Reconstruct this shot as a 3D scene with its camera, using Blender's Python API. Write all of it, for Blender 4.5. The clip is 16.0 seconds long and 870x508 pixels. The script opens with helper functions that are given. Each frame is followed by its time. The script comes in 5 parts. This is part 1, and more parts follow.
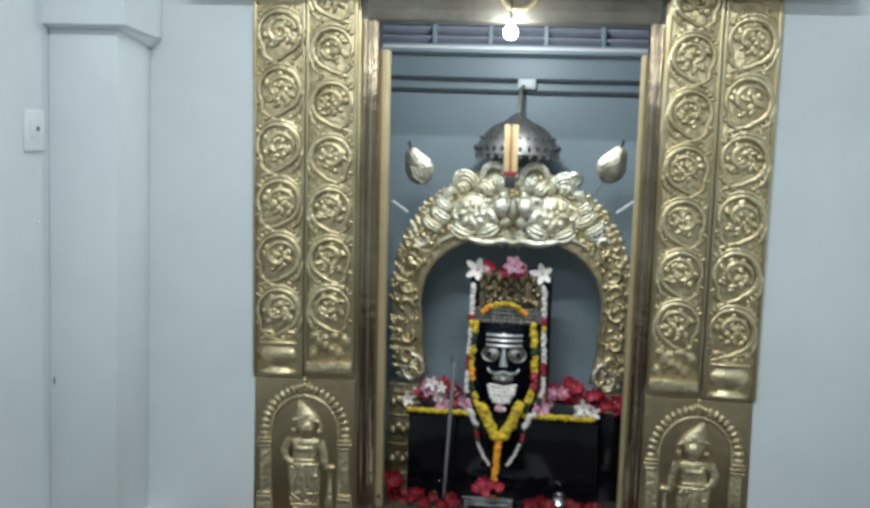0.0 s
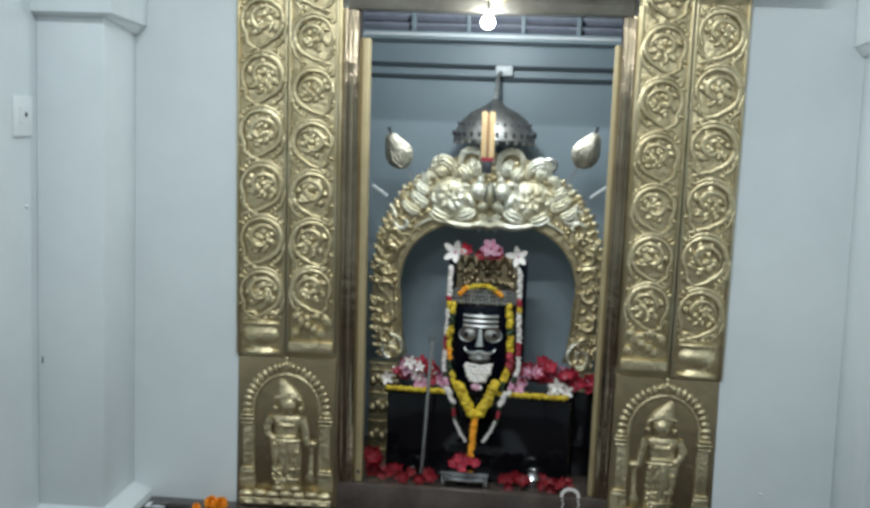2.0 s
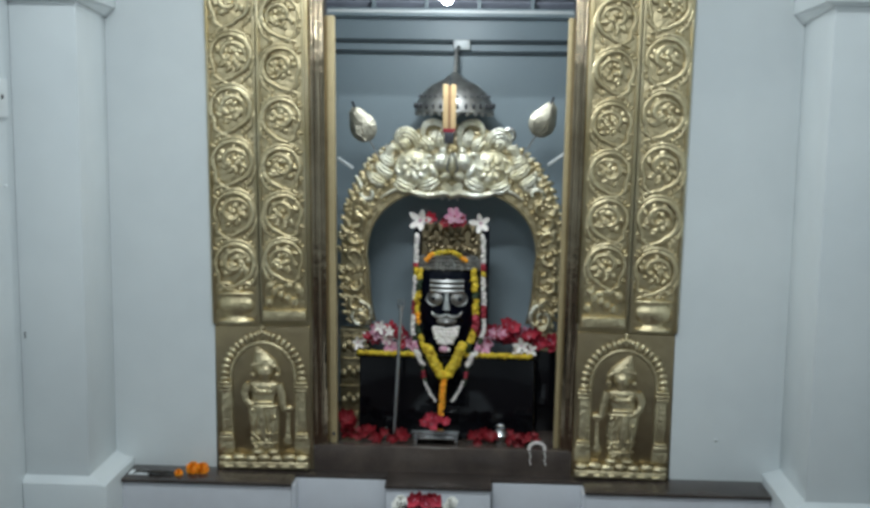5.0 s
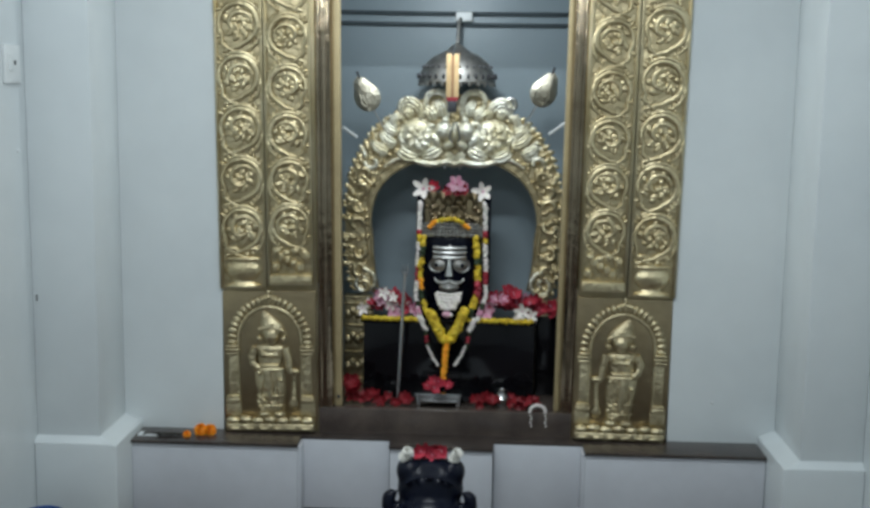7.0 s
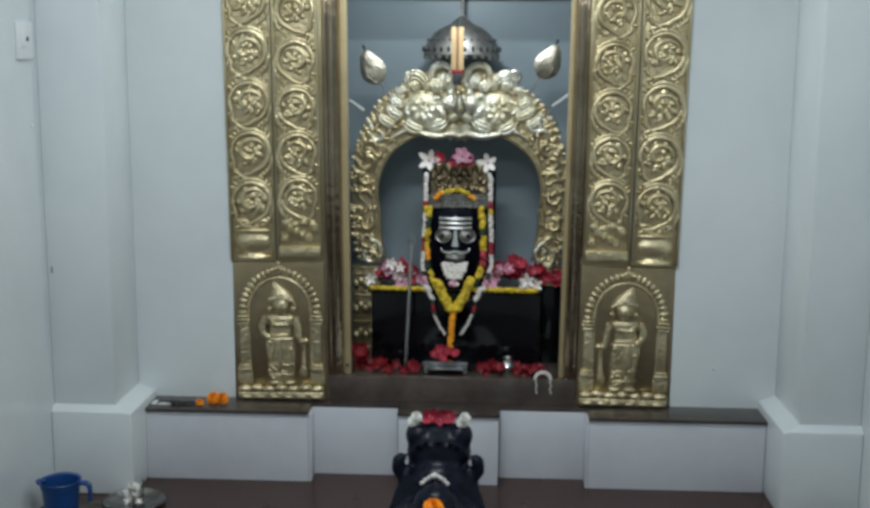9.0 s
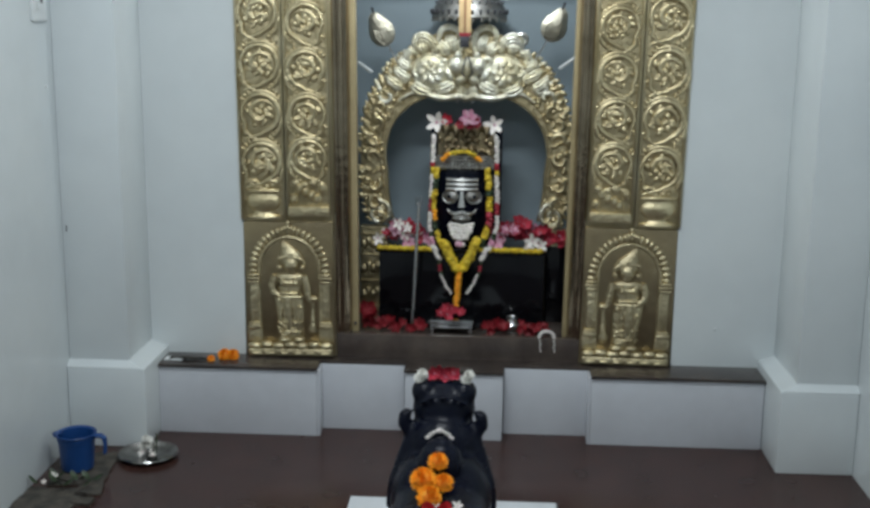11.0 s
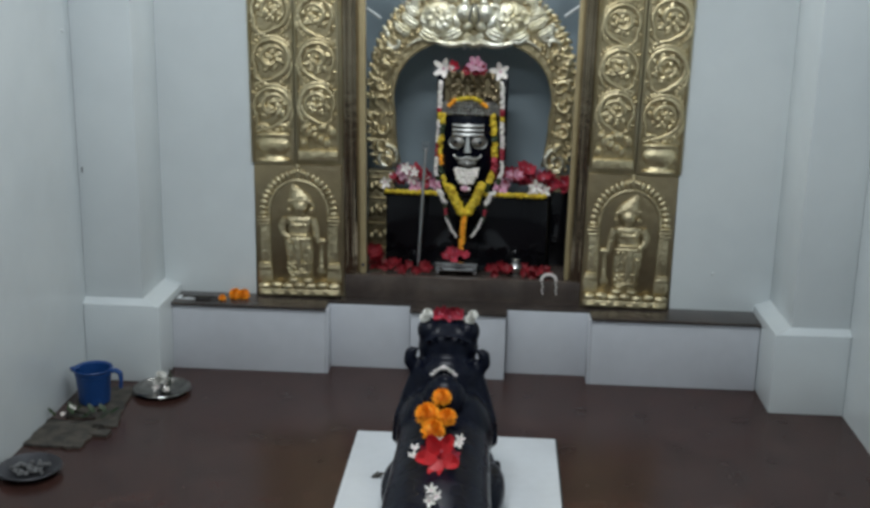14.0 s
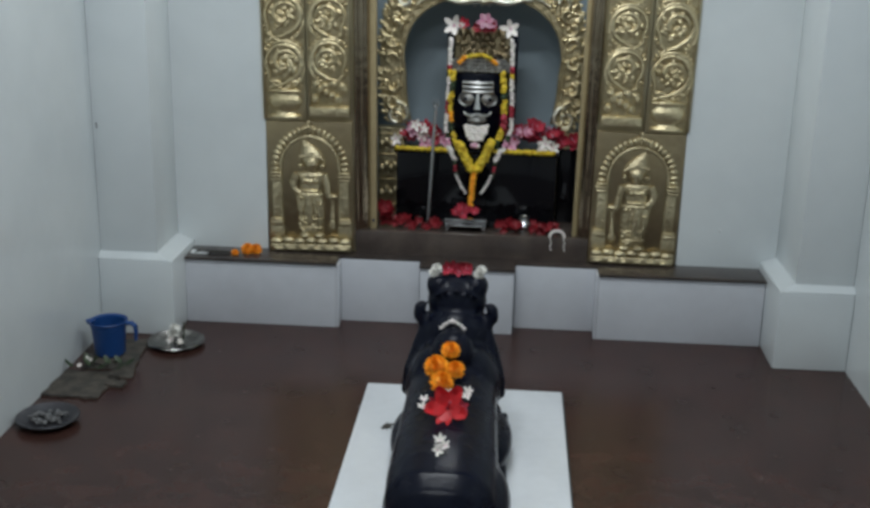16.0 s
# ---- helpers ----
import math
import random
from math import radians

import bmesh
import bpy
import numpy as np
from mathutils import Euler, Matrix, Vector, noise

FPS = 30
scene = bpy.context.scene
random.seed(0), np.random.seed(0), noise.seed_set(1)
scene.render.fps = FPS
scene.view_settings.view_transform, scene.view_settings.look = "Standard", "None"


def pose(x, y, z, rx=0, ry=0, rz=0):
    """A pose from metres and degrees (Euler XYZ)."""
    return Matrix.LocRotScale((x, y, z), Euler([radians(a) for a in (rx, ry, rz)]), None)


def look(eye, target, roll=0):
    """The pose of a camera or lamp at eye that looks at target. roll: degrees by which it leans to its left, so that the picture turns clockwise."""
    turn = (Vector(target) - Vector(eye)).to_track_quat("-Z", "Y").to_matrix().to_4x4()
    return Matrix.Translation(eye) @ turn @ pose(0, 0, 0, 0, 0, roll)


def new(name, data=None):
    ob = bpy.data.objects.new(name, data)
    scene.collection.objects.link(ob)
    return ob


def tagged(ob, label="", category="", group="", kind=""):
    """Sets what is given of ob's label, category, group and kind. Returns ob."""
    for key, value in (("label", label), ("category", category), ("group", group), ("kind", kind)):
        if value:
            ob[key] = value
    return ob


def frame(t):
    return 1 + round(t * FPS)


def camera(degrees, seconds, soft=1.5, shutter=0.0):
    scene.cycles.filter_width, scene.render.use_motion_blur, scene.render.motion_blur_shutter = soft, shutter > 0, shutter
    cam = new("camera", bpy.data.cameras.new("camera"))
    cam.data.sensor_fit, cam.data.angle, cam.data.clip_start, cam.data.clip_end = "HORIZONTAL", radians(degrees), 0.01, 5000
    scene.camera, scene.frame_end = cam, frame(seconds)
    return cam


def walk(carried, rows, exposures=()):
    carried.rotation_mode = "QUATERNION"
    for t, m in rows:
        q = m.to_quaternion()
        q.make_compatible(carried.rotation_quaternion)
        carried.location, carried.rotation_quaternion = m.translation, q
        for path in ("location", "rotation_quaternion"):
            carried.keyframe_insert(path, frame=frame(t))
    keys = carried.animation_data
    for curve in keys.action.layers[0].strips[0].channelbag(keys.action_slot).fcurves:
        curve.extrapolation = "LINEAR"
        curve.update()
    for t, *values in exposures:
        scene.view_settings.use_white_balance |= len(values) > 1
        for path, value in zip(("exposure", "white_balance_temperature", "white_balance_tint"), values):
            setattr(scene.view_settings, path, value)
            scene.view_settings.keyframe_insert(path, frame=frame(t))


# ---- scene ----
# The camera: seconds, x, y, z, pitch, roll, yaw
cam = camera(42.0, 16.0, soft=3.1)
ROWS = [
    (0, 0.169, -3.377, 1.474, -5.718, -1.715, 6.498),
    (0.5, 0.166, -3.392, 1.485, -6.460, -1.935, 6.364),
    (1, 0.168, -3.414, 1.490, -7.131, -1.828, 6.432),
    (1.5, 0.170, -3.448, 1.497, -6.933, -1.754, 6.081),
    (2, 0.179, -3.476, 1.509, -6.926, -2.030, 5.452),
    (2.5, 0.191, -3.510, 1.504, -6.758, -2.064, 4.933),
    (3, 0.200, -3.547, 1.511, -6.771, -1.314, 4.676),
    (3.5, 0.209, -3.577, 1.501, -6.562, -0.541, 4.648),
    (4, 0.173, -3.594, 1.516, -7.531, -0.900, 3.525),
    (6.5, 0.121, -3.704, 1.436, -8.230, -0.730, 2.456),
    (7, 0.114, -3.722, 1.428, -8.523, -0.858, 2.484),
    (7.5, 0.114, -3.742, 1.422, -8.882, -0.721, 2.701),
    (8, 0.113, -3.760, 1.427, -9.267, -0.478, 2.814),
    (8.5, 0.109, -3.775, 1.429, -9.549, -0.428, 2.600),
    (11, 0.118, -3.858, 1.453, -12.037, -0.691, 3.101),
    (11.5, 0.115, -3.871, 1.452, -12.477, -0.567, 3.240),
    (12, 0.119, -3.874, 1.450, -12.829, -0.418, 3.071),
    (12.5, 0.119, -3.882, 1.454, -13.063, -0.450, 2.994),
    (13, 0.124, -3.911, 1.462, -13.491, -0.573, 3.121),
    (13.5, 0.122, -3.937, 1.471, -14.218, -0.769, 3.220),
    (14, 0.123, -3.957, 1.474, -14.868, -1.135, 3.500),
    (14.5, 0.122, -3.964, 1.474, -15.516, -1.225, 3.760),
    (15, 0.124, -3.978, 1.476, -16.049, -1.265, 3.932),
    (15.5, 0.127, -3.995, 1.482, -16.617, -1.208, 4.021),
    (16, 0.126, -4.007, 1.483, -17.038, -1.262, 4.037),
]
walk(cam, [(t, pose(x, y, z, 90 + pitch, roll, yaw)) for t, x, y, z, pitch, roll, yaw in ROWS],
     exposures=((0.0, 0.01, 6450, 9), (2.5, -0.04, 6450, 9), (4.0, -0.12, 6450, 9), (8.5, -0.18, 6500, 10), (16.0, -0.24, 6600, 12)))

# ---- light ----
world = bpy.data.worlds.new("world")
scene.world = world
world.use_nodes = True
world.node_tree.nodes["Background"].inputs[0].default_value = (0.75, 0.85, 1.0, 1)
world.node_tree.nodes["Background"].inputs[1].default_value = 0.02


def area_lamp(name, place, target, size_x, size_y, power, color):
    data = bpy.data.lights.new(name, "AREA")
    data.shape, data.size, data.size_y, data.energy, data.color = "RECTANGLE", size_x, size_y, power, color
    ob = new(name, data)
    ob.matrix_world = look(place, target)
    return ob


COOL = (0.875, 0.955, 1.0)
area_lamp("ceiling_tube_light", (-0.12, -1.6, 2.74), (-0.12, -1.35, 0.0), 1.1, 0.08, 34, COOL)
area_lamp("ceiling_tube_light", (-0.25, -3.4, 2.74), (-0.25, -2.8, 0.0), 1.1, 0.08, 23, COOL)
bulb_data = bpy.data.lights.new("niche_bulb_light", "POINT")
bulb_data.energy, bulb_data.color, bulb_data.shadow_soft_size = 9.0, (0.85, 0.95, 1.0), 0.024
new("niche_bulb_light", bulb_data).location = (0.0, -0.035, 1.793)


# ---- materials ----
def material(name, color, rough=0.5, metal=0.0, vary=0.15, scale=6.0, bump=0.0, bump_scale=60.0, coat=0.0, second=None, emit=0.0, island=0.0, spec=0.5):
    """A surface with large stains, fine grain and relief. second: the colour that the stains turn to."""
    m = bpy.data.materials.new(name)
    m.use_nodes = True
    n, l = m.node_tree.nodes, m.node_tree.links
    b = n["Principled BSDF"]
    b.inputs["Metallic"].default_value = metal
    b.inputs["Coat Weight"].default_value = coat
    b.inputs["Coat Roughness"].default_value = 0.08
    b.inputs["Specular IOR Level"].default_value = spec
    co = n.new("ShaderNodeTexCoord")
    geo = n.new("ShaderNodeNewGeometry")
    big, fine = n.new("ShaderNodeTexNoise"), n.new("ShaderNodeTexNoise")
    for tex, sc, det in ((big, scale, 5), (fine, bump_scale, 3)):
        tex.inputs["Scale"].default_value = sc
        tex.inputs["Detail"].default_value = det
        l.new(geo.outputs["Position"], tex.inputs["Vector"])
    mix = n.new("ShaderNodeMix")
    mix.data_type = "RGBA"
    c2 = second or tuple(c * (1 - vary) for c in color)
    mix.inputs["A"].default_value = (*[min(1, c * (1 + vary * 0.5)) for c in color], 1)
    mix.inputs["B"].default_value = (*c2, 1)
    ramp = n.new("ShaderNodeMapRange")
    ramp.inputs["From Min"].default_value, ramp.inputs["From Max"].default_value = 0.35, 0.65
    l.new(big.outputs["Fac"], ramp.inputs["Value"])
    l.new(ramp.outputs["Result"], mix.inputs["Factor"])
    out = mix.outputs["Result"]
    grain = n.new("ShaderNodeMix")
    grain.data_type, grain.blend_type = "RGBA", "MULTIPLY"
    grain.inputs["Factor"].default_value = min(1.0, vary * 1.5)
    l.new(out, grain.inputs["A"])
    l.new(fine.outputs["Fac"], grain.inputs["B"])
    out = grain.outputs["Result"]
    if island:
        hue = n.new("ShaderNodeHueSaturation")
        span = n.new("ShaderNodeMapRange")
        span.inputs["To Min"].default_value, span.inputs["To Max"].default_value = 1 - island, 1 + island
        l.new(geo.outputs["Random Per Island"], span.inputs["Value"])
        l.new(span.outputs["Result"], hue.inputs["Value"])
        l.new(out, hue.inputs["Color"])
        out = hue.outputs["Color"]
    l.new(out, b.inputs["Base Color"])
    rr = n.new("ShaderNodeMapRange")
    rr.inputs["To Min"].default_value, rr.inputs["To Max"].default_value = max(0.02, rough * 0.8), min(1, rough * 1.25)
    l.new(big.outputs["Fac"], rr.inputs["Value"])
    l.new(rr.outputs["Result"], b.inputs["Roughness"])
    if bump:
        bp = n.new("ShaderNodeBump")
        bp.inputs["Strength"].default_value, bp.inputs["Distance"].default_value = 1.0, bump
        l.new(fine.outputs["Fac"], bp.inputs["Height"])
        l.new(bp.outputs["Normal"], b.inputs["Normal"])
    if emit:
        b.inputs["Emission Color"].default_value = (0.9, 0.96, 1, 1)
        b.inputs["Emission Strength"].default_value = emit
    return m


WALL = material("glossy_white_paint", (0.73, 0.77, 0.772), 0.2, 0, 0.05, 1.6, 0.0008, 9, second=(0.67, 0.715, 0.727))
TILE = material("white_marble_tile", (0.66, 0.68, 0.72), 0.18, 0, 0.06, 3.0, 0.0002, 20)
GRANITE = material("dark_brown_granite", (0.060, 0.027, 0.0215), 0.25, 0, 0.22, 9.0, 0.0001, 130, second=(0.046, 0.0225, 0.0185), spec=0.35)
STEP = material("brown_polished_granite", (0.125, 0.098, 0.082), 0.2, 0, 0.3, 9.0, 0.0001, 150, second=(0.08, 0.062, 0.054))
LEDGE_STONE = material("dark_ledge_granite", (0.072, 0.056, 0.048), 0.24, 0, 0.3, 9.0, 0.0001, 150, second=(0.048, 0.038, 0.034))
BRASS = material("embossed_brass", (0.80, 0.690, 0.440), 0.38, 1.0, 0.12, 9.0, 0.004, 60, second=(0.65, 0.54, 0.32))
BRASS_FLAT = material("dull_brass_sheet", (0.66, 0.58, 0.39), 0.36, 1.0, 0.18, 5.0, 0.0008, 40, second=(0.48, 0.39, 0.21))
BRASS_BASE = material("dark_brass_sheet", (0.49, 0.385, 0.225), 0.34, 1.0, 0.22, 5.0, 0.0016, 40, second=(0.40, 0.32, 0.20))
LINTEL = material("dark_brass_lintel", (0.34, 0.31, 0.26), 0.36, 0.9, 0.2, 6.0, 0.0008, 40, second=(0.24, 0.21, 0.17))
SLAB = material("white_marble_slab", (0.80, 0.83, 0.86), 0.2, 0, 0.06, 4.0, 0.0001, 30)
BRASS_RELIEF = material("chased_brass_ground", (0.66, 0.56, 0.35), 0.44, 1.0, 0.16, 12.0, 0.005, 50, second=(0.53, 0.44, 0.26))
# Lighter than BRASS: the bulb's light on the arch crest is put into the colour.
BRASS_BRIGHT = material("brightened_brass", (0.95, 0.93, 0.82), 0.46, 1.0, 0.12, 14.0, 0.006, 85, second=(0.86, 0.79, 0.56))
FAN_METAL = material("pale_gilt_silver", (0.58, 0.54, 0.43), 0.4, 1.0, 0.2, 20.0, 0.004, 60)
DARK_SILVER = material("tarnished_silver", (0.56, 0.55, 0.52), 0.5, 1.0, 0.3, 30.0, 0.0008, 90)
SILVER = material("silver", (0.62, 0.62, 0.60), 0.36, 1.0, 0.15, 20.0, 0.0005, 90)
JAMB = material("brown_steel_jamb", (0.50, 0.41, 0.29), 0.16, 1.0, 0.25, 5.0, 0.0016, 26, second=(0.34, 0.27, 0.18))
CREAM = material("cream_painted_strip", (0.50, 0.40, 0.22), 0.4, 0.2, 0.12, 8.0)
NICHE = material("grey_blue_niche_paint", (0.29, 0.355, 0.39), 0.4, 0, 0.08, 3.0, 0.0004, 12)
BLACK_STONE = material("black_stone", (0.0035, 0.005, 0.014), 0.27, 0, 0.35, 14.0, 0.0007, 55, second=(0.006, 0.008, 0.017), spec=0.15)
BLACK_GLOSS = material("polished_black_granite", (0.006, 0.006, 0.008), 0.08, 0, 0.3, 9.0, 0.0001, 100, spec=0.32)
STEEL = material("stainless_steel", (0.62, 0.62, 0.62), 0.18, 1.0, 0.1, 8.0, 0.0002, 40)
DARK_METAL = material("dark_metal", (0.09, 0.09, 0.10), 0.4, 0.6, 0.2, 8.0)
PLATE_STEEL = material("worn_steel_plate", (0.40, 0.385, 0.36), 0.16, 1.0, 0.3, 26.0, 0.002, 40, second=(0.24, 0.23, 0.22))
BLUE = material("blue_plastic", (0.010, 0.06, 0.22), 0.35, 0, 0.08, 5.0, 0.0001, 40)
PLASTIC_WHITE = material("white_plastic", (0.74, 0.77, 0.77), 0.35, 0, 0.03, 8.0)
RED = material("red_petal", (0.36, 0.016, 0.030), 0.5, 0, 0.2, 50.0, 0.001, 120, second=(0.48, 0.05, 0.085), island=0.3)
RED_BRIGHT = material("bright_red_petal", (0.62, 0.014, 0.020), 0.45, 0, 0.15, 50.0, 0.001, 120, second=(0.50, 0.010, 0.016), island=0.2)
# Red petals with the shade of the niche floor painted into the colour.
SHADED_RED = material("deep_crimson_petal", (0.17, 0.006, 0.011), 0.5, 0, 0.25, 50.0, 0.001, 120, second=(0.27, 0.012, 0.02), island=0.35)
PINK = material("pink_petal", (0.62, 0.22, 0.36), 0.55, 0, 0.2, 60.0, 0.001, 120, second=(0.80, 0.55, 0.62), island=0.2)
WHITE_PETAL = material("white_petal", (0.76, 0.74, 0.66), 0.55, 0, 0.06, 60.0, 0.001, 120, second=(0.80, 0.72, 0.70), island=0.1)
JASMINE_WHITE = material("white_jasmine", (0.86, 0.85, 0.80), 0.6, 0, 0.03, 60.0, 0.0005, 120, island=0.06)
YELLOW = material("yellow_marigold", (0.78, 0.60, 0.04), 0.6, 0, 0.12, 60.0, 0.001, 150, second=(0.60, 0.38, 0.015), island=0.25)
ORANGE = material("orange_marigold", (1.0, 0.42, 0.02), 0.6, 0, 0.04, 60.0, 0.001, 150, second=(0.96, 0.35, 0.012), island=0.18)
LEAF = material("dark_green_leaf", (0.03, 0.06, 0.02), 0.5, 0, 0.3, 40.0)
CLOTH = material("brown_jute_cloth", (0.10, 0.085, 0.068), 0.8, 0, 0.35, 25.0, 0.002, 120, second=(0.045, 0.042, 0.036))
BULB = material("lit_bulb_glass", (1, 1, 1), 0.3, 0, 0.0, 1.0, emit=60.0)
CABLE = material("grey_cable_sheath", (0.07, 0.09, 0.10), 0.4, 0, 0.1, 20)
BLACK_PLASTIC = material("black_plastic", (0.02, 0.02, 0.02), 0.4)
CEILING = material("white_ceiling_paint", (0.75, 0.78, 0.78), 0.7, 0, 0.05, 2.0)


# ---- mesh helpers ----
def mesh_from(bm, name, mat, smooth=True, sharp=40):
    me = bpy.data.meshes.new(name)
    bmesh.ops.recalc_face_normals(bm, faces=bm.faces)
    bm.to_mesh(me)
    bm.free()
    for m in (mat if isinstance(mat, (list, tuple)) else [mat]):
        me.materials.append(m)
    if smooth:
        for p in me.polygons:
            p.use_smooth = True
        me.set_sharp_from_angle(angle=radians(sharp))
    return me


def part(name, bm, mat, parent=None, label="", smooth=True, sharp=40):
    ob = new(name, mesh_from(bm, name, mat, smooth, sharp) if isinstance(bm, bmesh.types.BMesh) else bm)
    ob.parent = parent
    if label:
        tagged(ob, label)
    return ob


def thing(name, place, label, category, group="", kind="", rz=0.0, ry=0.0):
    ob = new(name)
    ob.empty_display_size = 0.05
    ob.matrix_basis = pose(*place, 0, ry, rz)
    return tagged(ob, label, category, group, kind)


def box(bm, x0, x1, y0, y1, z0, z1, bevel=0.0, slot=0):
    m = Matrix.Translation(((x0 + x1) / 2, (y0 + y1) / 2, (z0 + z1) / 2)) @ Matrix.Diagonal((x1 - x0, y1 - y0, z1 - z0, 1))
    b = bmesh.new()
    bmesh.ops.create_cube(b, size=1.0, matrix=m)
    if bevel:
        bmesh.ops.bevel(b, geom=b.edges[:], offset=bevel, segments=2, affect="EDGES", profile=0.6)
    join(bm, b, slot)
    return bm


def join(bm, b, slot=0, m=None):
    vs = [bm.verts.new(m @ v.co if m else v.co) for v in b.verts]
    b.verts.index_update()
    for f in b.faces:
        try:
            g = bm.faces.new([vs[v.index] for v in f.verts])
            g.material_index = slot
        except ValueError:
            pass
    b.free()


def lathe(bm, profile, place=(0, 0, 0), seg=24, slot=0, turn=None, squash=(1, 1, 1)):
    """A turned body from (radius, height) pairs."""
    b = bmesh.new()
    rings = []
    for r, h in profile:
        if r < 1e-5:
            rings.append([b.verts.new((0, 0, h))])
        else:
            rings.append([b.verts.new((r * math.cos(a), r * math.sin(a), h)) for a in (2 * math.pi * k / seg for k in range(seg))])
    for p, q in zip(rings, rings[1:]):
        for k in range(seg):
            j = (k + 1) % seg
            vs = [p[k % len(p)], p[j % len(p)], q[j % len(q)], q[k % len(q)]]
            vs = [v for i, v in enumerate(vs) if v not in vs[:i]]
            if len(vs) > 2:
                b.faces.new(vs)
    m = Matrix.Translation(place) @ (turn or Matrix.Identity(4)) @ Matrix.Diagonal((*squash, 1))
    join(bm, b, slot, m)
    return bm


def ball(bm, place, size, seg=12, slot=0, turn=None):
    b = bmesh.new()
    bmesh.ops.create_uvsphere(b, u_segments=seg, v_segments=max(4, seg * 2 // 3), radius=1.0)
    size = (size,) * 3 if isinstance(size, (int, float)) else size
    join(bm, b, slot, Matrix.Translation(place) @ (turn or Matrix.Identity(4)) @ Matrix.Diagonal((*size, 1)))
    return bm


def tube(bm, pts, radius, seg=8, slot=0, flat=1.0):
    """A round bar along points; radius may be a list, flat squashes it in y."""
    pts = [Vector(p) for p in pts]
    n = len(pts)
    rad = radius if isinstance(radius, (list, tuple)) else [radius] * n
    b = bmesh.new()
    rings = []
    for i, p in enumerate(pts):
        d = (pts[min(i + 1, n - 1)] - pts[max(i - 1, 0)]).normalized()
        side = d.cross(Vector((0, 1, 0)))
        if side.length < 1e-3:
            side = d.cross(Vector((1, 0, 0)))
        side.normalize()
        up = side.cross(d).normalized()
        ring = []
        for k in range(seg):
            a = 2 * math.pi * k / seg
            o = (side * math.cos(a) + up * math.sin(a)) * rad[i]
            o.y *= flat
            ring.append(b.verts.new(p + o))
        rings.append(ring)
    for p, q in zip(rings, rings[1:]):
        for k in range(seg):
            j = (k + 1) % seg
            b.faces.new((p[k], p[j], q[j], q[k]))
    b.faces.new(rings[0])
    b.faces.new(rings[-1][::-1])
    join(bm, b, slot)
    return bm


def arc(cx, cz, r, a0, a1, n, y=0.0, rz=None):
    return [(cx + r * math.cos(radians(a0 + (a1 - a0) * k / n)), y, cz + (rz or r) * math.sin(radians(a0 + (a1 - a0) * k / n))) for k in range(n + 1)]


B = bmesh.new

# ---- the setting ----
FLOOR_W, FLOOR_E, BACK, WALL_Y = -1.295, 1.30, -5.2, 0.03


def structure(name, bm, mat, label, category="", smooth=True):
    return tagged(part(name, bm, mat, None, "", smooth), label, category or name.split("_")[0], kind="structure")


structure("floor", box(B(), -1.5, 1.5, BACK - 0.2, 0.9, -0.12, 0.0), GRANITE, "dark brown polished granite floor", "floor")
structure("ceiling", box(B(), -1.5, 1.5, BACK - 0.2, 0.9, 2.8, 2.92), CEILING, "plain white painted ceiling", "ceiling")
structure("wall_west", box(B(), FLOOR_W - 0.15, FLOOR_W, BACK - 0.2, WALL_Y + 0.1, 0, 2.8), WALL, "glossy white painted side wall", "wall")
structure("wall_east", box(B(), FLOOR_E, FLOOR_E + 0.15, BACK - 0.2, WALL_Y + 0.1, 0, 2.8), WALL, "glossy white painted side wall", "wall")
structure("wall_south", box(B(), FLOOR_W, FLOOR_E, BACK - 0.2, BACK, 0, 2.8), WALL, "glossy white painted wall behind the room", "wall")
bm = B()
box(bm, FLOOR_W, -0.752, -0.010, WALL_Y + 0.1, 0, 2.8)
box(bm, -0.752, -0.43, WALL_Y, WALL_Y + 0.1, 0, 2.8)
box(bm, 0.435, 0.752, WALL_Y, WALL_Y + 0.1, 0, 2.8)
box(bm, 0.752, FLOOR_E, -0.010, WALL_Y + 0.1, 0, 2.8)
box(bm, -0.43, 0.435, WALL_Y, WALL_Y + 0.1, 1.9, 2.8)
structure("wall_north", bm, WALL, "glossy white painted wall with a shrine opening", "wall")

NB = 0.58
structure("wall_niche_back", box(B(), -0.62, 0.62, NB, NB + 0.08, 0.2, 2.3), NICHE, "grey-blue painted back wall of the shrine niche", "wall")
structure("wall_niche_west", box(B(), -0.70, -0.62, WALL_Y + 0.1, NB + 0.08, 0.2, 2.3), NICHE, "grey-blue painted side wall of the shrine niche", "wall")
structure("wall_niche_east", box(B(), 0.62, 0.70, WALL_Y + 0.1, NB + 0.08, 0.2, 2.3), NICHE, "grey-blue painted side wall of the shrine niche", "wall")
structure("ceiling_niche", box(B(), -0.70, 0.70, WALL_Y + 0.1, NB + 0.08, 2.3, 2.38), NICHE, "grey-blue painted ceiling of the shrine niche", "ceiling")
structure("floor_niche", box(B(), -0.425, 0.43, 0.03, NB, 0.0, 0.325), STEP, "brown polished granite floor of the niche", "floor")
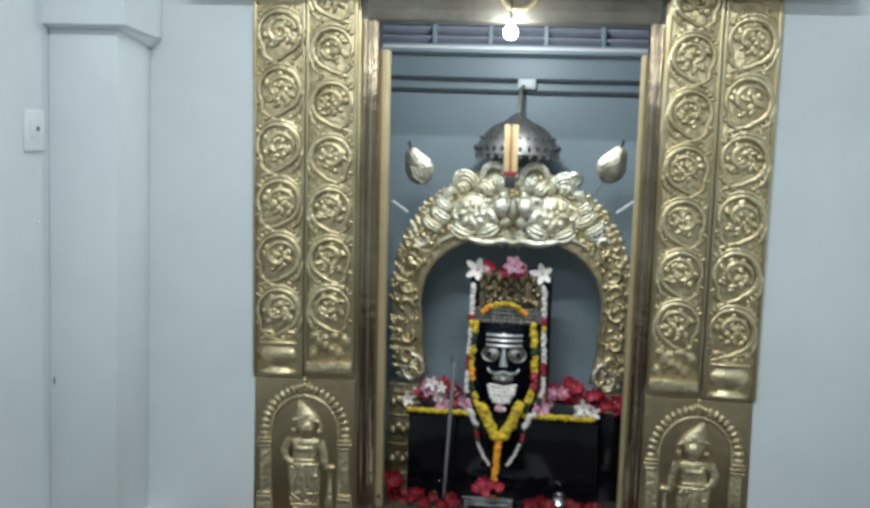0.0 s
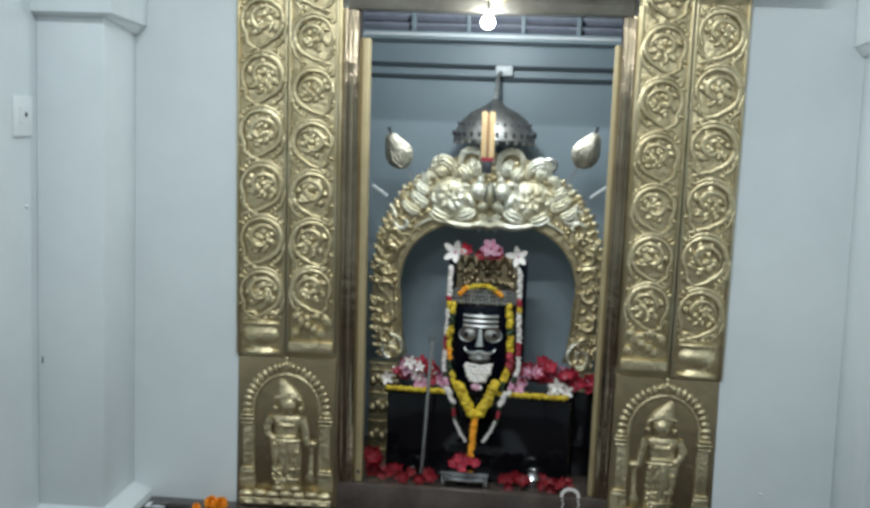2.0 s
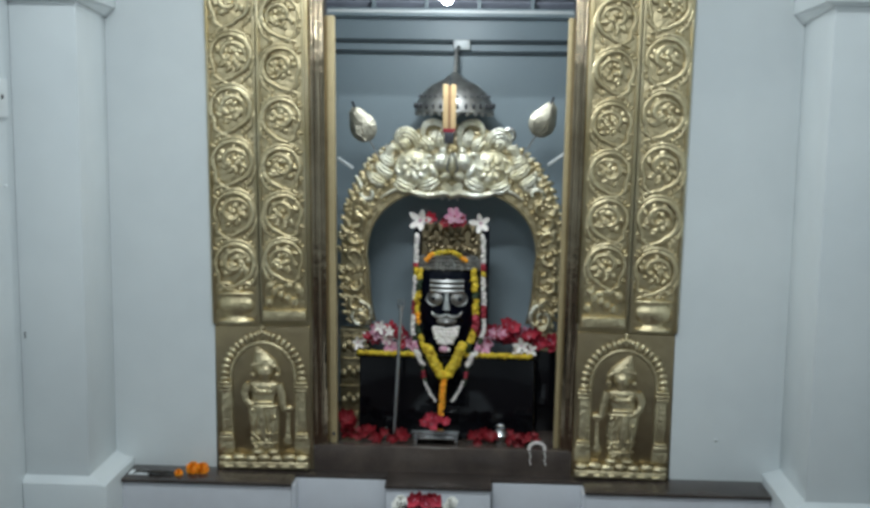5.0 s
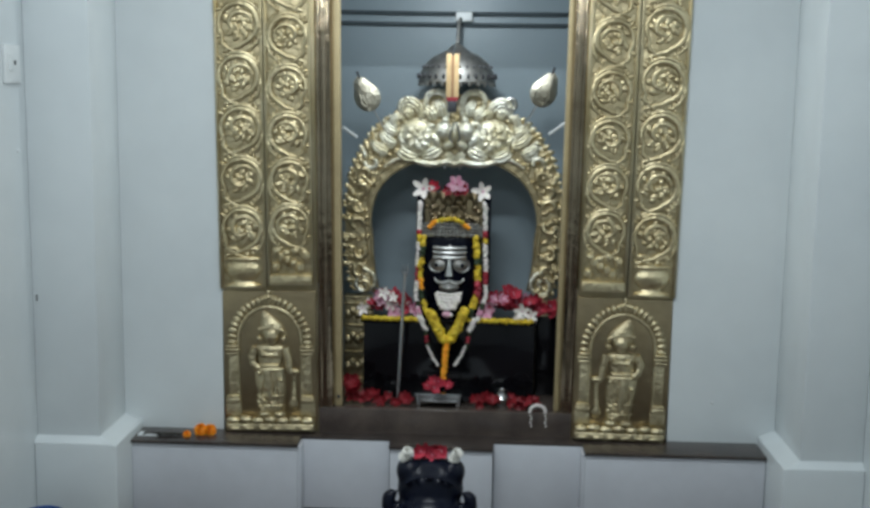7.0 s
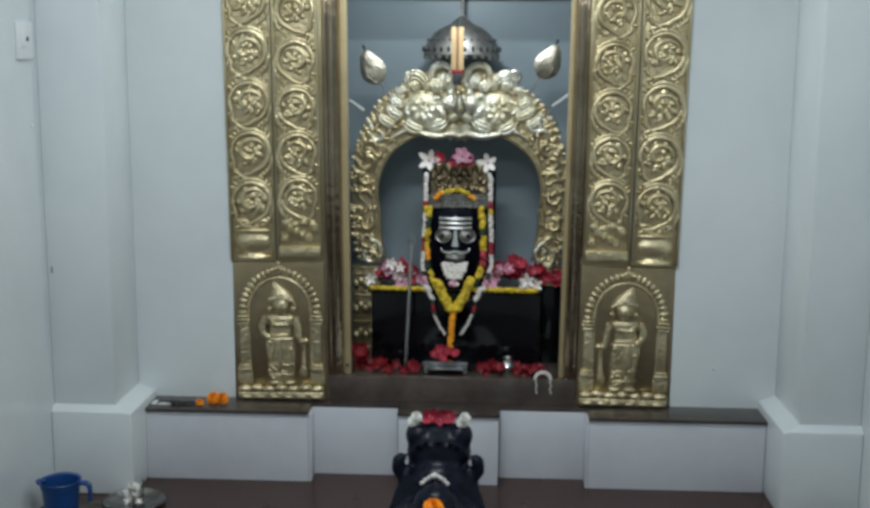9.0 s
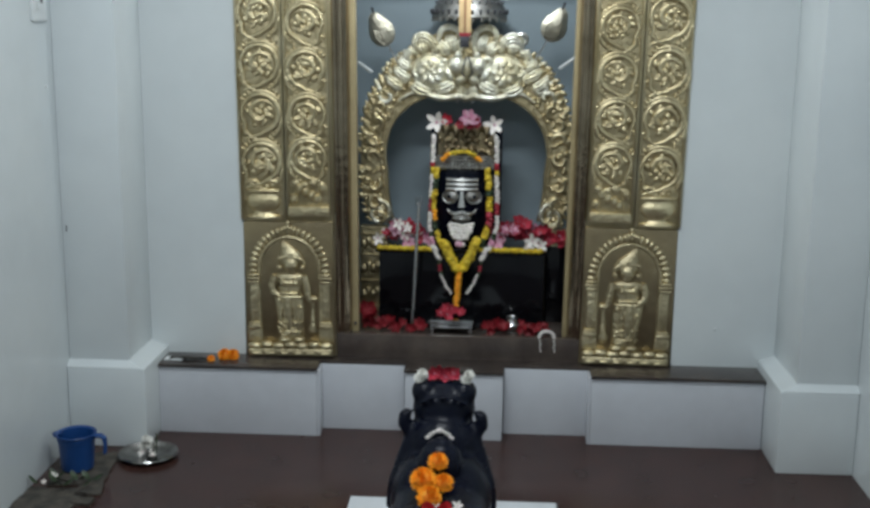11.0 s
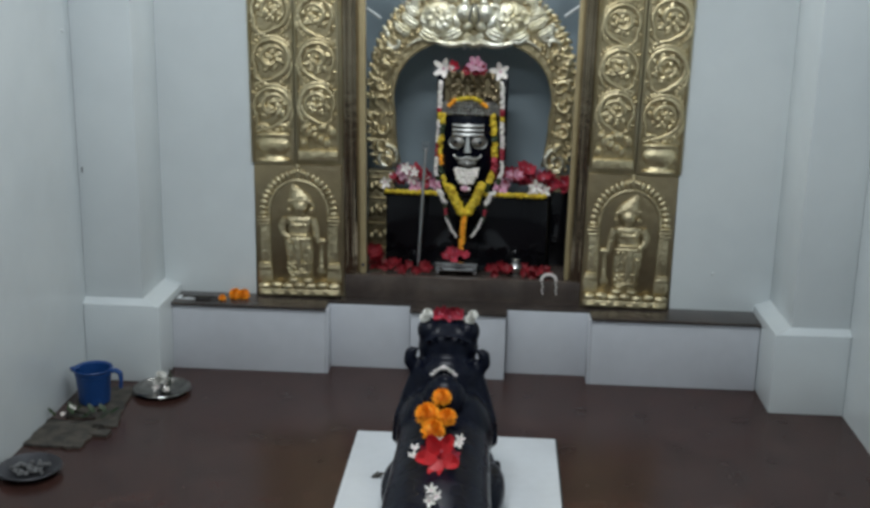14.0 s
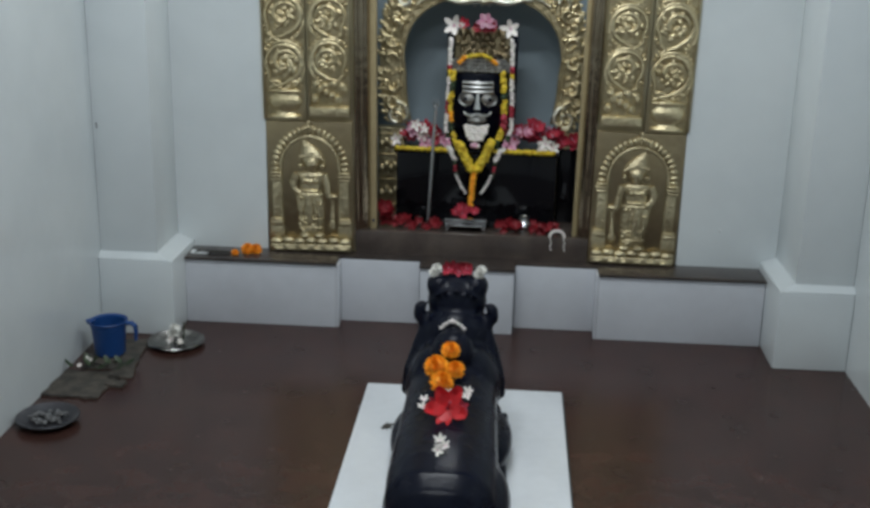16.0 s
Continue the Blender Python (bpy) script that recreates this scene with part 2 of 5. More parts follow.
structure("threshold_step", box(B(), -0.425, 0.43, -0.008, 0.03, 0.243, 0.335, 0.004), STEP, "brown polished granite threshold step below the shrine opening", "step")

# The altar ledge: white tiled front with set-back panels, dark granite top
LEDGE = 0.243
bm = B()
box(bm, -1.04, -0.475, -0.155, WALL_Y, LEDGE - 0.003, LEDGE + 0.008, 0.003)
box(bm, -0.475, -0.176, -0.064, WALL_Y, LEDGE - 0.003, LEDGE + 0.0075, 0.001)
box(bm, -0.176, 0.168, -0.148, WALL_Y, LEDGE - 0.003, LEDGE + 0.008, 0.003)
box(bm, 0.168, 0.464, -0.064, WALL_Y, LEDGE - 0.003, LEDGE + 0.0075, 0.001)
box(bm, 0.464, 1.0515, -0.155, WALL_Y, LEDGE - 0.003, LEDGE + 0.008, 0.003)
ledge_top = structure("ledge_top", bm, LEDGE_STONE, "dark granite top slab of the altar ledge", "ledge")
ledge = structure("ledge_base", box(B(), -1.025, 1.05, -0.05, WALL_Y, 0, LEDGE - 0.0035), TILE, "white tiled base of the altar ledge", "ledge")
for x0, x1, y0, top in ((-1.03, -0.478, -0.145, 0.2395), (-0.471, -0.180, -0.066, 0.240), (-0.173, 0.165, -0.138, 0.2395), (0.171, 0.460, -0.066, 0.240), (0.467, 1.0505, -0.145, 0.2395)):
    part("panel", box(B(), x0, x1, y0, -0.05, 0.0, top, 0.003), TILE, ledge)
for x0, x1 in ((-0.4775, -0.468), (0.4575, 0.4665)):
    part("edge_strip", box(B(), x0, x1, -0.142, -0.052, 0.0, 0.239, 0.002), TILE, ledge)


def pilaster(name, side, wall_x, face_x, plinth_x, front):
    """A wall pilaster on a plinth with a flared capital."""
    s = structure(name, B(), WALL, "white painted pilaster on a plinth in the corner", "pilaster")
    lo, hi = sorted((wall_x, face_x))
    part("shaft", box(B(), lo, hi, front + 0.02, WALL_Y, 0.29, 1.76, 0.006), WALL, s)
    lo2, hi2 = sorted((wall_x, plinth_x))
    part("plinth", box(B(), lo2, hi2, front - 0.010, WALL_Y, 0, 0.278, 0.008), WALL, s)
    b = bmesh.new()
    low, mid = [], []
    for g, zf, zb, row in ((0.008, 1.757, 1.722, low), (0.036, 1.768, 1.752, mid)):
        fx = face_x + side * g
        row += [b.verts.new(p) for p in ((wall_x, front + 0.02 - g, zf), (fx, front + 0.02 - g, zf), (fx, WALL_Y, zb), (wall_x, WALL_Y, zb))]
    fx = face_x + side * 0.036
    high = [b.verts.new(p) for p in ((wall_x, front - 0.016, 2.8), (fx, front - 0.016, 2.8), (fx, WALL_Y, 2.8), (wall_x, WALL_Y, 2.8))]
    for p, q in ((low, mid), (mid, high)):
        for k in range(4):
            b.faces.new((p[k], p[(k + 1) % 4], q[(k + 1) % 4], q[k]))
    b.faces.new(low)
    b.faces.new(high)
    part("capital", b, WALL, s, smooth=False)
    b = bmesh.new()
    ring = []
    for g, z in ((0.05, 0.278), (0.0, 0.298)):
        fx = face_x + side * g
        ring.append([b.verts.new(p) for p in ((wall_x, front + 0.02 - g * 0.55, z), (fx, front + 0.02 - g * 0.55, z), (fx, WALL_Y, z), (wall_x, WALL_Y, z))])
    for k in range(4):
        b.faces.new((ring[0][k], ring[0][(k + 1) % 4], ring[1][(k + 1) % 4], ring[1][k]))
    part("base_bevel", b, WALL, s, smooth=False)
    return s


pilaster("pilaster_west", 1, FLOOR_W, -1.092, -1.030, -0.29)
pilaster("pilaster_east", -1, FLOOR_E, 1.108, 1.052, -0.34)

# ---- shrine frame ----
FIGURE = material("chased_brass_figure", (0.78, 0.68, 0.44), 0.42, 1.0, 0.2, 14.0, 0.005, 70, second=(0.58, 0.49, 0.31))
random.seed(5)


def medallion(kind, mirror):
    """An embossed vine: a broad leafy band sweeps over a roundel of plump leaves and runs on to the next one."""
    rnd = random.Random(kind)
    b = B()
    r = 0.064

    def sweep(pts, w, y0=-0.003, flat=0.75):
        n = len(pts) - 1
        tube(b, [(mirror * p, y0 - 0.003 * math.sin(math.pi * k / n), q) for k, (p, q) in enumerate(pts)], [w * (0.3 + 0.8 * math.sin(math.pi * (0.06 + 0.88 * k / n)) ** 0.8) for k in range(n + 1)], 8, flat=flat)

    def ring(rr, a0, a1, n, dx=0.0, dz=0.0):
        return [(dx + rr * math.cos(radians(a0 + (a1 - a0) * k / n)), dz + rr * math.sin(radians(a0 + (a1 - a0) * k / n))) for k in range(n + 1)]

    # the main band: up the near side, over the top, round and away at the bottom
    sweep([(0.020, -0.094), (-0.022, -0.086), (-0.052, -0.066)] + ring(r, 214, 118, 7), 0.0062, flat=0.5)
    sweep(ring(r, 150, -70, 22) + [(0.006, -0.072), (-0.022, -0.080), (-0.050, -0.092)], 0.0092, flat=0.5)
    sweep(ring(r + 0.012, 128, 22, 10), 0.0068, flat=0.5)
    sweep([(0.072, 0.020), (0.074, -0.02), (0.064, -0.058), (0.040, -0.082)], 0.0055, flat=0.5)
    # the branch that curls inwards
    a = rnd.uniform(-40, 30)
    sweep([((0.050 - 0.034 * f) * math.cos(radians(a + 300 * f)), (0.050 - 0.034 * f) * math.sin(radians(a + 300 * f))) for f in (k / 16 for k in range(17))], 0.0085, flat=0.55)
    # plump leaves round the heart, each of two or three lobes
    for k in range(9):
        t = a + 40 * k + rnd.uniform(-12, 12)
        for j in range(rnd.choice((2, 3, 3))):
            rr, d = 0.020 + 0.0125 * j, radians(t + rnd.uniform(-16, 16))
            ball(b, (mirror * rr * math.cos(d), -0.001, rr * math.sin(d)), (rnd.uniform(0.012, 0.018), rnd.uniform(0.004, 0.007), rnd.uniform(0.007, 0.011)), 10, turn=pose(0, 0, 0, 0, -math.degrees(d) * mirror + rnd.uniform(20, 70), 0))
    for k in range(3):
        ball(b, (rnd.uniform(-0.014, 0.014), -0.002, rnd.uniform(-0.014, 0.014)), (rnd.uniform(0.008, 0.013), 0.009, rnd.uniform(0.008, 0.013)), 10)
    # pointed leaf sprays that fill the corners
    for sx, sz in ((1, 1), (-1, 1), (1, -1), (-1, -1)):
        for k in range(4):
            x0, z0 = 0.066, sz * (0.044 + 0.012 * k)
            ball(b, (sx * mirror * (x0 - 0.010 * k), 0.001, z0), (0.014 - 0.002 * k, 0.006, 0.0055), 8, turn=pose(0, 0, 0, 0, -sx * mirror * sz * (25 + 22 * k), 0))
    return mesh_from(b, "medallion", BRASS, sharp=80)


MEDALS = {m: [medallion(k, m) for k in range(5)] for m in (-1, 1)}


def relief_figure(mirror):
    """A plain standing robed shape, embossed: pointed cap, one arm at the hip, a club beside it."""
    b = B()

    def limb(pts, rad, flat=0.55, seg=14):
        tube(b, [(mirror * p, y, q) for p, y, q in pts], rad, seg, flat=flat)

    # skirt, waist, chest and shoulders
    limb([(0.004, 0, 0.0), (0.004, 0, 0.02), (0.002, 0, 0.08), (-0.002, 0, 0.13), (-0.006, 0, 0.160), (-0.004, 0, 0.178), (0.0, 0, 0.205), (0.0, 0, 0.228), (0.0, 0, 0.240), (0.0, 0, 0.246)], [0.030, 0.040, 0.045, 0.048, 0.046, 0.036, 0.040, 0.050, 0.044, 0.020], 0.42, 20)
    for q, z, sx, sz in ((-0.004, 0.160, 0.052, 0.010), (-0.004, 0.174, 0.042, 0.007), (0.0, 0.214, 0.036, 0.008), (0.0, 0.070, 0.046, 0.006), (0.0, 0.036, 0.044, 0.006)):
        ball(b, (mirror * q, -0.008, z), (sx, 0.016, sz), 14)
    limb([(-0.008, -0.018, 0.160), (-0.004, -0.022, 0.11), (0.0, -0.020, 0.05)], [0.012, 0.014, 0.006], 0.7)
    for k in (-2, -1, 1, 2):
        limb([(0.009 * k, -0.016, 0.150), (0.015 * k, -0.018, 0.10), (0.013 * k, -0.015, 0.02)], [0.003, 0.005, 0.004], 0.8, 8)
    # head, cap and drooping veil
    ball(b, (mirror * 0.006, -0.010, 0.276), (0.025, 0.022, 0.028), 16)
    limb([(0.010, 0, 0.285), (0.004, -0.002, 0.300), (-0.004, 0, 0.318), (-0.013, 0, 0.340), (-0.020, 0, 0.358)], [0.038, 0.038, 0.030, 0.016, 0.005], 0.5)
    limb([(0.030, 0, 0.305), (0.042, 0.002, 0.280), (0.040, 0.004, 0.252)], [0.010, 0.010, 0.006])
    # arms
    limb([(-0.044, -0.006, 0.234), (-0.058, -0.008, 0.205), (-0.052, -0.012, 0.178), (-0.032, -0.018, 0.166)], [0.014, 0.013, 0.011, 0.010], 0.7)
    limb([(0.046, -0.006, 0.234), (0.056, -0.008, 0.200), (0.060, -0.010, 0.160), (0.068, -0.010, 0.148)], [0.014, 0.012, 0.010, 0.011], 0.7)
    # club and feet
    limb([(0.072, -0.004, 0.156), (0.074, -0.004, 0.130), (0.072, -0.004, 0.060), (0.072, -0.005, 0.040), (0.072, -0.004, 0.020)], [0.010, 0.006, 0.008, 0.017, 0.010], 0.7)
    ball(b, (mirror * 0.076, -0.006, 0.152), (0.017, 0.012, 0.010), 10)
    for q in (-0.020, 0.026):
        ball(b, (mirror * q, -0.008, 0.004), (0.022, 0.018, 0.012), 12)
    rnd = random.Random(11)
    for k in range(20):
        ball(b, (rnd.uniform(-0.036, 0.036), -0.015, rnd.uniform(0.02, 0.15)), (rnd.uniform(0.007, 0.013), 0.008, rnd.uniform(0.004, 0.008)), 8, turn=pose(0, 0, 0, 0, rnd.uniform(20, 70) * mirror, 0))
    for k in range(9):
        a = radians(200 + 17.5 * k)
        ball(b, (mirror * 0.026 * math.cos(a), -0.020, 0.232 + 0.022 * math.sin(a)), (0.006, 0.005, 0.006), 7)
    for q, z, r in ((-0.018, 0.212, 0.014), (0.018, 0.212, 0.014), (0.006, 0.256, 0.016), (-0.030, 0.268, 0.010), (0.044, 0.268, 0.010)):
        ball(b, (mirror * q, -0.014, z), (r, 0.012, r * 0.8), 10)
    tube(b, [(mirror * q, -0.012, z) for q, z in ((-0.034, 0.298), (-0.014, 0.304), (0.010, 0.306), (0.036, 0.298), (0.046, 0.290))], 0.006, 8)
    bmesh.ops.scale(b, vec=(1.08, 1.0, 1.0), verts=b.verts[:])
    return b


def brass_pillar(side):
    """A brass-clad door pillar: figure panel below, two columns of medallions above."""
    p = thing("brass_pillar", (side * 0.588, 0.0, LEDGE), "tall embossed brass-clad pillar with scroll medallions", "pillar", "pillars of the shrine door", ry=0.75 * side)
    L = LEDGE
    part("backing", box(B(), -0.162, 0.162, 0.0, 0.028, 0.0, 1.68, 0.002), BRASS_FLAT, p)
    part("base_panel", box(B(), -0.158, 0.158, -0.012, 0.0, 0.012, 0.492, 0.004), BRASS_BASE, p, "dull brass base panel")
    # arch round the figure
    b = B()
    arch_pts = [(-0.128, -0.014, 0.30)] + arc(0, 0.315, 0.128, 180, 0, 22, -0.014, 0.145) + [(0.128, -0.014, 0.30)]
    for q in arch_pts:
        a = math.degrees(math.atan2(q[2] - 0.315, q[0]))
        ball(b, q, (0.0165, 0.0085, 0.0095), 10, turn=pose(0, 0, 0, 0, -a, 0))
    tube(b, [(-0.108, -0.013, 0.11)] + arc(0, 0.315, 0.108, 180, 0, 16, -0.013, 0.122) + [(0.108, -0.013, 0.11)], 0.0065, 8, flat=0.8)
    for sx in (-1, 1):
        for z0, z1, w in ((0.105, 0.122, 0.024), (0.124, 0.132, 0.021), (0.285, 0.294, 0.024), (0.298, 0.306, 0.021), (0.272, 0.281, 0.020)):
            box(b, sx * 0.126 - w, sx * 0.126 + w, -0.026, -0.010, z0, z1, 0.003)
        box(b, sx * 0.126 - 0.014, sx * 0.126 + 0.014, -0.018, -0.010, 0.13, 0.275, 0.003)
        box(b, sx * 0.126 - 0.026, sx * 0.126 + 0.026, -0.018, -0.010, 0.06, 0.105, 0.003)
    for k in range(-2, 3):
        ball(b, (k * 0.011, -0.016, 0.472 - abs(k) * 0.005), (0.009, 0.012, 0.012), 7)
    ball(b, (0, -0.016, 0.488), (0.009, 0.012, 0.010), 7)
    part("arch_relief", b, FIGURE, p, "beaded brass arch relief", sharp=70)
    b = B()
    box(b, -0.150, 0.150, -0.04, -0.010, 0.012, 0.038, 0.006)
    for k in range(7):
        ball(b, (-0.126 + k * 0.042, -0.026, 0.047 + 0.004 * (k % 2)), (0.027, 0.018, 0.014), 10)
    for k in range(6):
        ball(b, (-0.12 + k * 0.048, -0.038, 0.022), (0.022, 0.008, 0.007), 8)
    part("foot_moulding", b, FIGURE, p, sharp=70)
    part("figure_relief", relief_figure(-side), FIGURE, p, "plain embossed standing figure shape", sharp=80).location = (-0.002 * side, -0.014, 0.065)
    # two columns
    for name, cx, w, z0, zs, y in (("outer_column", side * 0.083, 0.0745, 0.50, (0.70, 0.867, 1.033, 1.203, 1.371, 1.54), -0.008), ("inner_column", -side * 0.079, 0.073, 0.515, (0.715, 0.865, 1.015, 1.170, 1.332, 1.492, 1.65), -0.018)):
        col = part(name, box(B(), -w, w, -0.006, 0.012, z0, 1.68, 0.003), BRASS_RELIEF, p)
        col.location = (cx, y, 0)
        b = B()
        for sx in (-1, 1):
            box(b, sx * w - 0.005, sx * w + 0.005, -0.014, 0.004, z0, 1.68, 0.003)
        part("edge_bead", b, BRASS_FLAT, col)
        for k, z in enumerate(zs):
            o = part("medallion", MEDALS[1 if "outer" in name else -1][(2 * k + (side > 0) * 3 + (cx > 0)) % 5], None, col)
            o.location = (random.uniform(-0.002, 0.002), -0.008, z)
            o.rotation_euler = (0, radians(random.uniform(-5, 5)), 0)
            sc = 1.0 if "outer" in name else 0.93
            o.scale = (sc, 1.0, sc)
        b = B()
        if "outer" in name:
            lathe(b, [(0.0, 0.0), (0.062, 0.0), (0.064, 0.008), (0.040, 0.014), (0.034, 0.022), (0.050, 0.032), (0.061, 0.046), (0.064, 0.060), (0.058, 0.074), (0.046, 0.084), (0.050, 0.090), (0.064, 0.094), (0.062, 0.100), (0.03, 0.104), (0.0, 0.105)], (0, 0.002, 0.505), 28, squash=(1, 0.4, 1))
            for sx in (-1, 1):
                tube(b, [(sx * 0.004, -0.004, 0.612), (sx * 0.022, -0.008, 0.634), (sx * 0.044, -0.008, 0.636), (sx * 0.064, -0.004, 0.618)], [0.004, 0.007, 0.008, 0.003], 8)
                ball(b, (sx * 0.014, -0.004, 0.616), (0.012, 0.009, 0.012), 8)
            part("pot_relief", b, BRASS, col, "embossed brass vase at the column foot", sharp=70)
        else:
            box(b, -0.07, 0.07, -0.02, -0.004, 0.515, 0.548, 0.004)
            for k in range(6):
                ball(b, (-0.05 + 0.02 * k, -0.01, 0.575 + 0.012 * ((k * 3) % 4)), (0.016, 0.012, 0.018), 7)
            for k in range(4):
                ball(b, (-0.045 + 0.03 * k, -0.01, 0.63 - 0.008 * (k % 2)), (0.015, 0.011, 0.012), 7)
            part("leaf_relief", b, BRASS, col)
    return p


brass_pillar(-1)
brass_pillar(1)

door = thing("door_jambs", (0, 0, 0.335), "polished brown metal door jambs of the shrine", "door frame", kind="structure")
for sx, x0, x1, r0, r1, s0, s1 in ((-1, -0.445, -0.376, -0.428, -0.402, -0.375, -0.352), (1, 0.388, 0.450, 0.434, 0.408, 0.372, 0.387)):
    lean = pose(0, 0, 0, 0, 0.55 * sx, 0)
    jamb = part("jamb", box(B(), x0, x1, 0.004, 0.075, 0.0, 1.50, 0.014), JAMB, door)
    jamb.matrix_basis = lean
    b = B()
    box(b, min(r0, r0 - 0.016 * sx), max(r0, r0 - 0.016 * sx), -0.006, 0.01, 0.001, 1.495, 0.005)
    box(b, min(r1, r1 - 0.010 * sx), max(r1, r1 - 0.010 * sx), -0.003, 0.01, 0.001, 1.495, 0.004)
    part("ridge", b, JAMB, jamb)
    strip = part("inner_strip", box(B(), s0, s1, 0.03, 0.075, 0.001, 1.41, 0.003), CREAM, door, "cream-gold inner frame strip")
    strip.matrix_basis = lean
b = B()
lathe(b, [(0.0, 0.0), (0.006, 0.0), (0.006, 0.004), (0.0, 0.005)], (-0.3635, 0.03, 0.03), 10, turn=pose(0, 0, 0, 90, 0, 0))
part("screw", b, DARK_METAL, door, "dark screw head")
lint = thing("lintel", (0, 0, 1.825), "brass-clad lintel and cornice over the shrine door", "lintel", kind="structure")
part("lintel_panel", box(B(), -0.428, 0.433, -0.006, 0.09, 0.0, 0.16, 0.004), LINTEL, lint)
part("cornice", box(B(), -0.93, 0.93, -0.11, 0.028, 0.088, 0.16, 0.006), JAMB, lint)
b = B()
tube(b, arc(0.02, 0.09, 0.055, 180, 360, 14, -0.01), 0.007, 6)
for k in range(7):
    ball(b, (0.02 - 0.045 + 0.015 * k, -0.01, 0.085 + 0.012 * (k % 2)), (0.013, 0.009, 0.014), 7)
part("lintel_relief", b, BRASS, lint)

# ---- flowers ----
def petal(b, turn, length, width, cup, slot=0, nu=4, ruffle=0.0):
    """One petal that grows along +x and cups towards +z."""
    v = []
    for i in range(nu + 1):
        s = i / nu
        w = width * math.sin(math.pi * (0.12 + 0.80 * s)) ** 0.8
        for j in (-1, 0, 1):
            z = cup * s * s + abs(j) * w * 0.25 + ruffle * length * math.sin(7 * s + 3 * j)
            v.append(b.verts.new(turn @ Vector((0.08 * length + s * length, j * w, z))))
    for i in range(nu):
        for j in range(2):
            k = i * 3 + j
            f = b.faces.new((v[k], v[k + 1], v[k + 4], v[k + 3]))
            f.material_index = slot


def open_flower(mats, r, count, width, cup, ruffle, seed, stamen=True, nu=4):
    rnd = random.Random(seed)
    b = B()
    for k in range(count):
        petal(b, pose(0, 0, 0, 0, 0, 360 * k / count + rnd.uniform(-8, 8)) @ pose(0, 0, 0, rnd.uniform(-12, 12), -rnd.uniform(8, 22), 0), r * rnd.uniform(0.88, 1.05), r * width, r * cup, nu=nu, ruffle=ruffle)
    if stamen:
        tube(b, [(0, 0, 0), (0.1 * r, 0, 0.35 * r), (0.2 * r, 0, 0.62 * r)], [0.06 * r, 0.05 * r, 0.04 * r], 6, slot=1)
        for k in range(6):
            ball(b, (0.2 * r + 0.05 * r * math.cos(k), 0.05 * r * math.sin(k), (0.5 + 0.03 * k) * r), 0.045 * r, 5, slot=1)
    else:
        ball(b, (0, 0, 0.05 * r), 0.14 * r, 6, slot=1)
    return mesh_from(b, "flower", mats)


def marigold_mesh(mat, r, seed):
    rnd = random.Random(seed)
    b = B()
    ball(b, (0, 0, -0.05 * r), (r * 0.8, r * 0.8, r * 0.66), 12)
    for ring, (tilt, n) in enumerate(((-8, 16), (12, 16), (32, 14), (50, 11), (66, 8), (80, 5))):
        for k in range(n):
            t = pose(0, 0, 0, 0, 0, 360 * (k + 0.5 * (ring % 2)) / n + rnd.uniform(-9, 9)) @ pose(0, 0, 0, 0, -tilt + rnd.uniform(-8, 8), 0)
            petal(b, t @ Matrix.Translation((r * 0.56, 0, 0)), r * 0.42, r * 0.2, r * 0.14, nu=2, ruffle=0.04)
    return mesh_from(b, "marigold", [mat])


HIBISCUS = [open_flower([RED, PINK], 1.0, 6, 0.34, 0.40, 0.05, k) for k in range(3)]
HIBISCUS_DEEP = [open_flower([SHADED_RED, RED], 1.0, 6, 0.30, 0.45, 0.06, 60 + k) for k in range(3)]
FRANGI = [open_flower([WHITE_PETAL, PINK], 1.0, 5, 0.26, 0.25, 0.0, 10 + k, False) for k in range(2)]
PINKS = [open_flower([PINK, RED], 1.0, 6, 0.34, 0.3, 0.02, 20 + k, False) for k in range(2)]
MARI_O = [marigold_mesh(ORANGE, 1.0, 30 + k) for k in range(2)]
JASMINE = [marigold_mesh(JASMINE_WHITE, 1.0, 50)]
MARI_Y = [marigold_mesh(YELLOW, 1.0, 40 + k) for k in range(2)]
FLOWERS = {"deep": (HIBISCUS_DEEP, "wilted deep crimson hibiscus flower", "hibiscus_flower"), "red": (HIBISCUS, "red hibiscus flower", "hibiscus_flower"), "white": (FRANGI, "white frangipani flower", "frangipani_flower"), "pink": (PINKS, "pink many-petalled flower", "pink_flower"),
           "orange": (MARI_O, "orange marigold flower head", "marigold_flower"), "jasmine": (JASMINE, "tuft of white jasmine blossoms", "jasmine_tuft"), "yellow": (MARI_Y, "yellow marigold flower head", "marigold_flower")}
flower_rnd = random.Random(7)


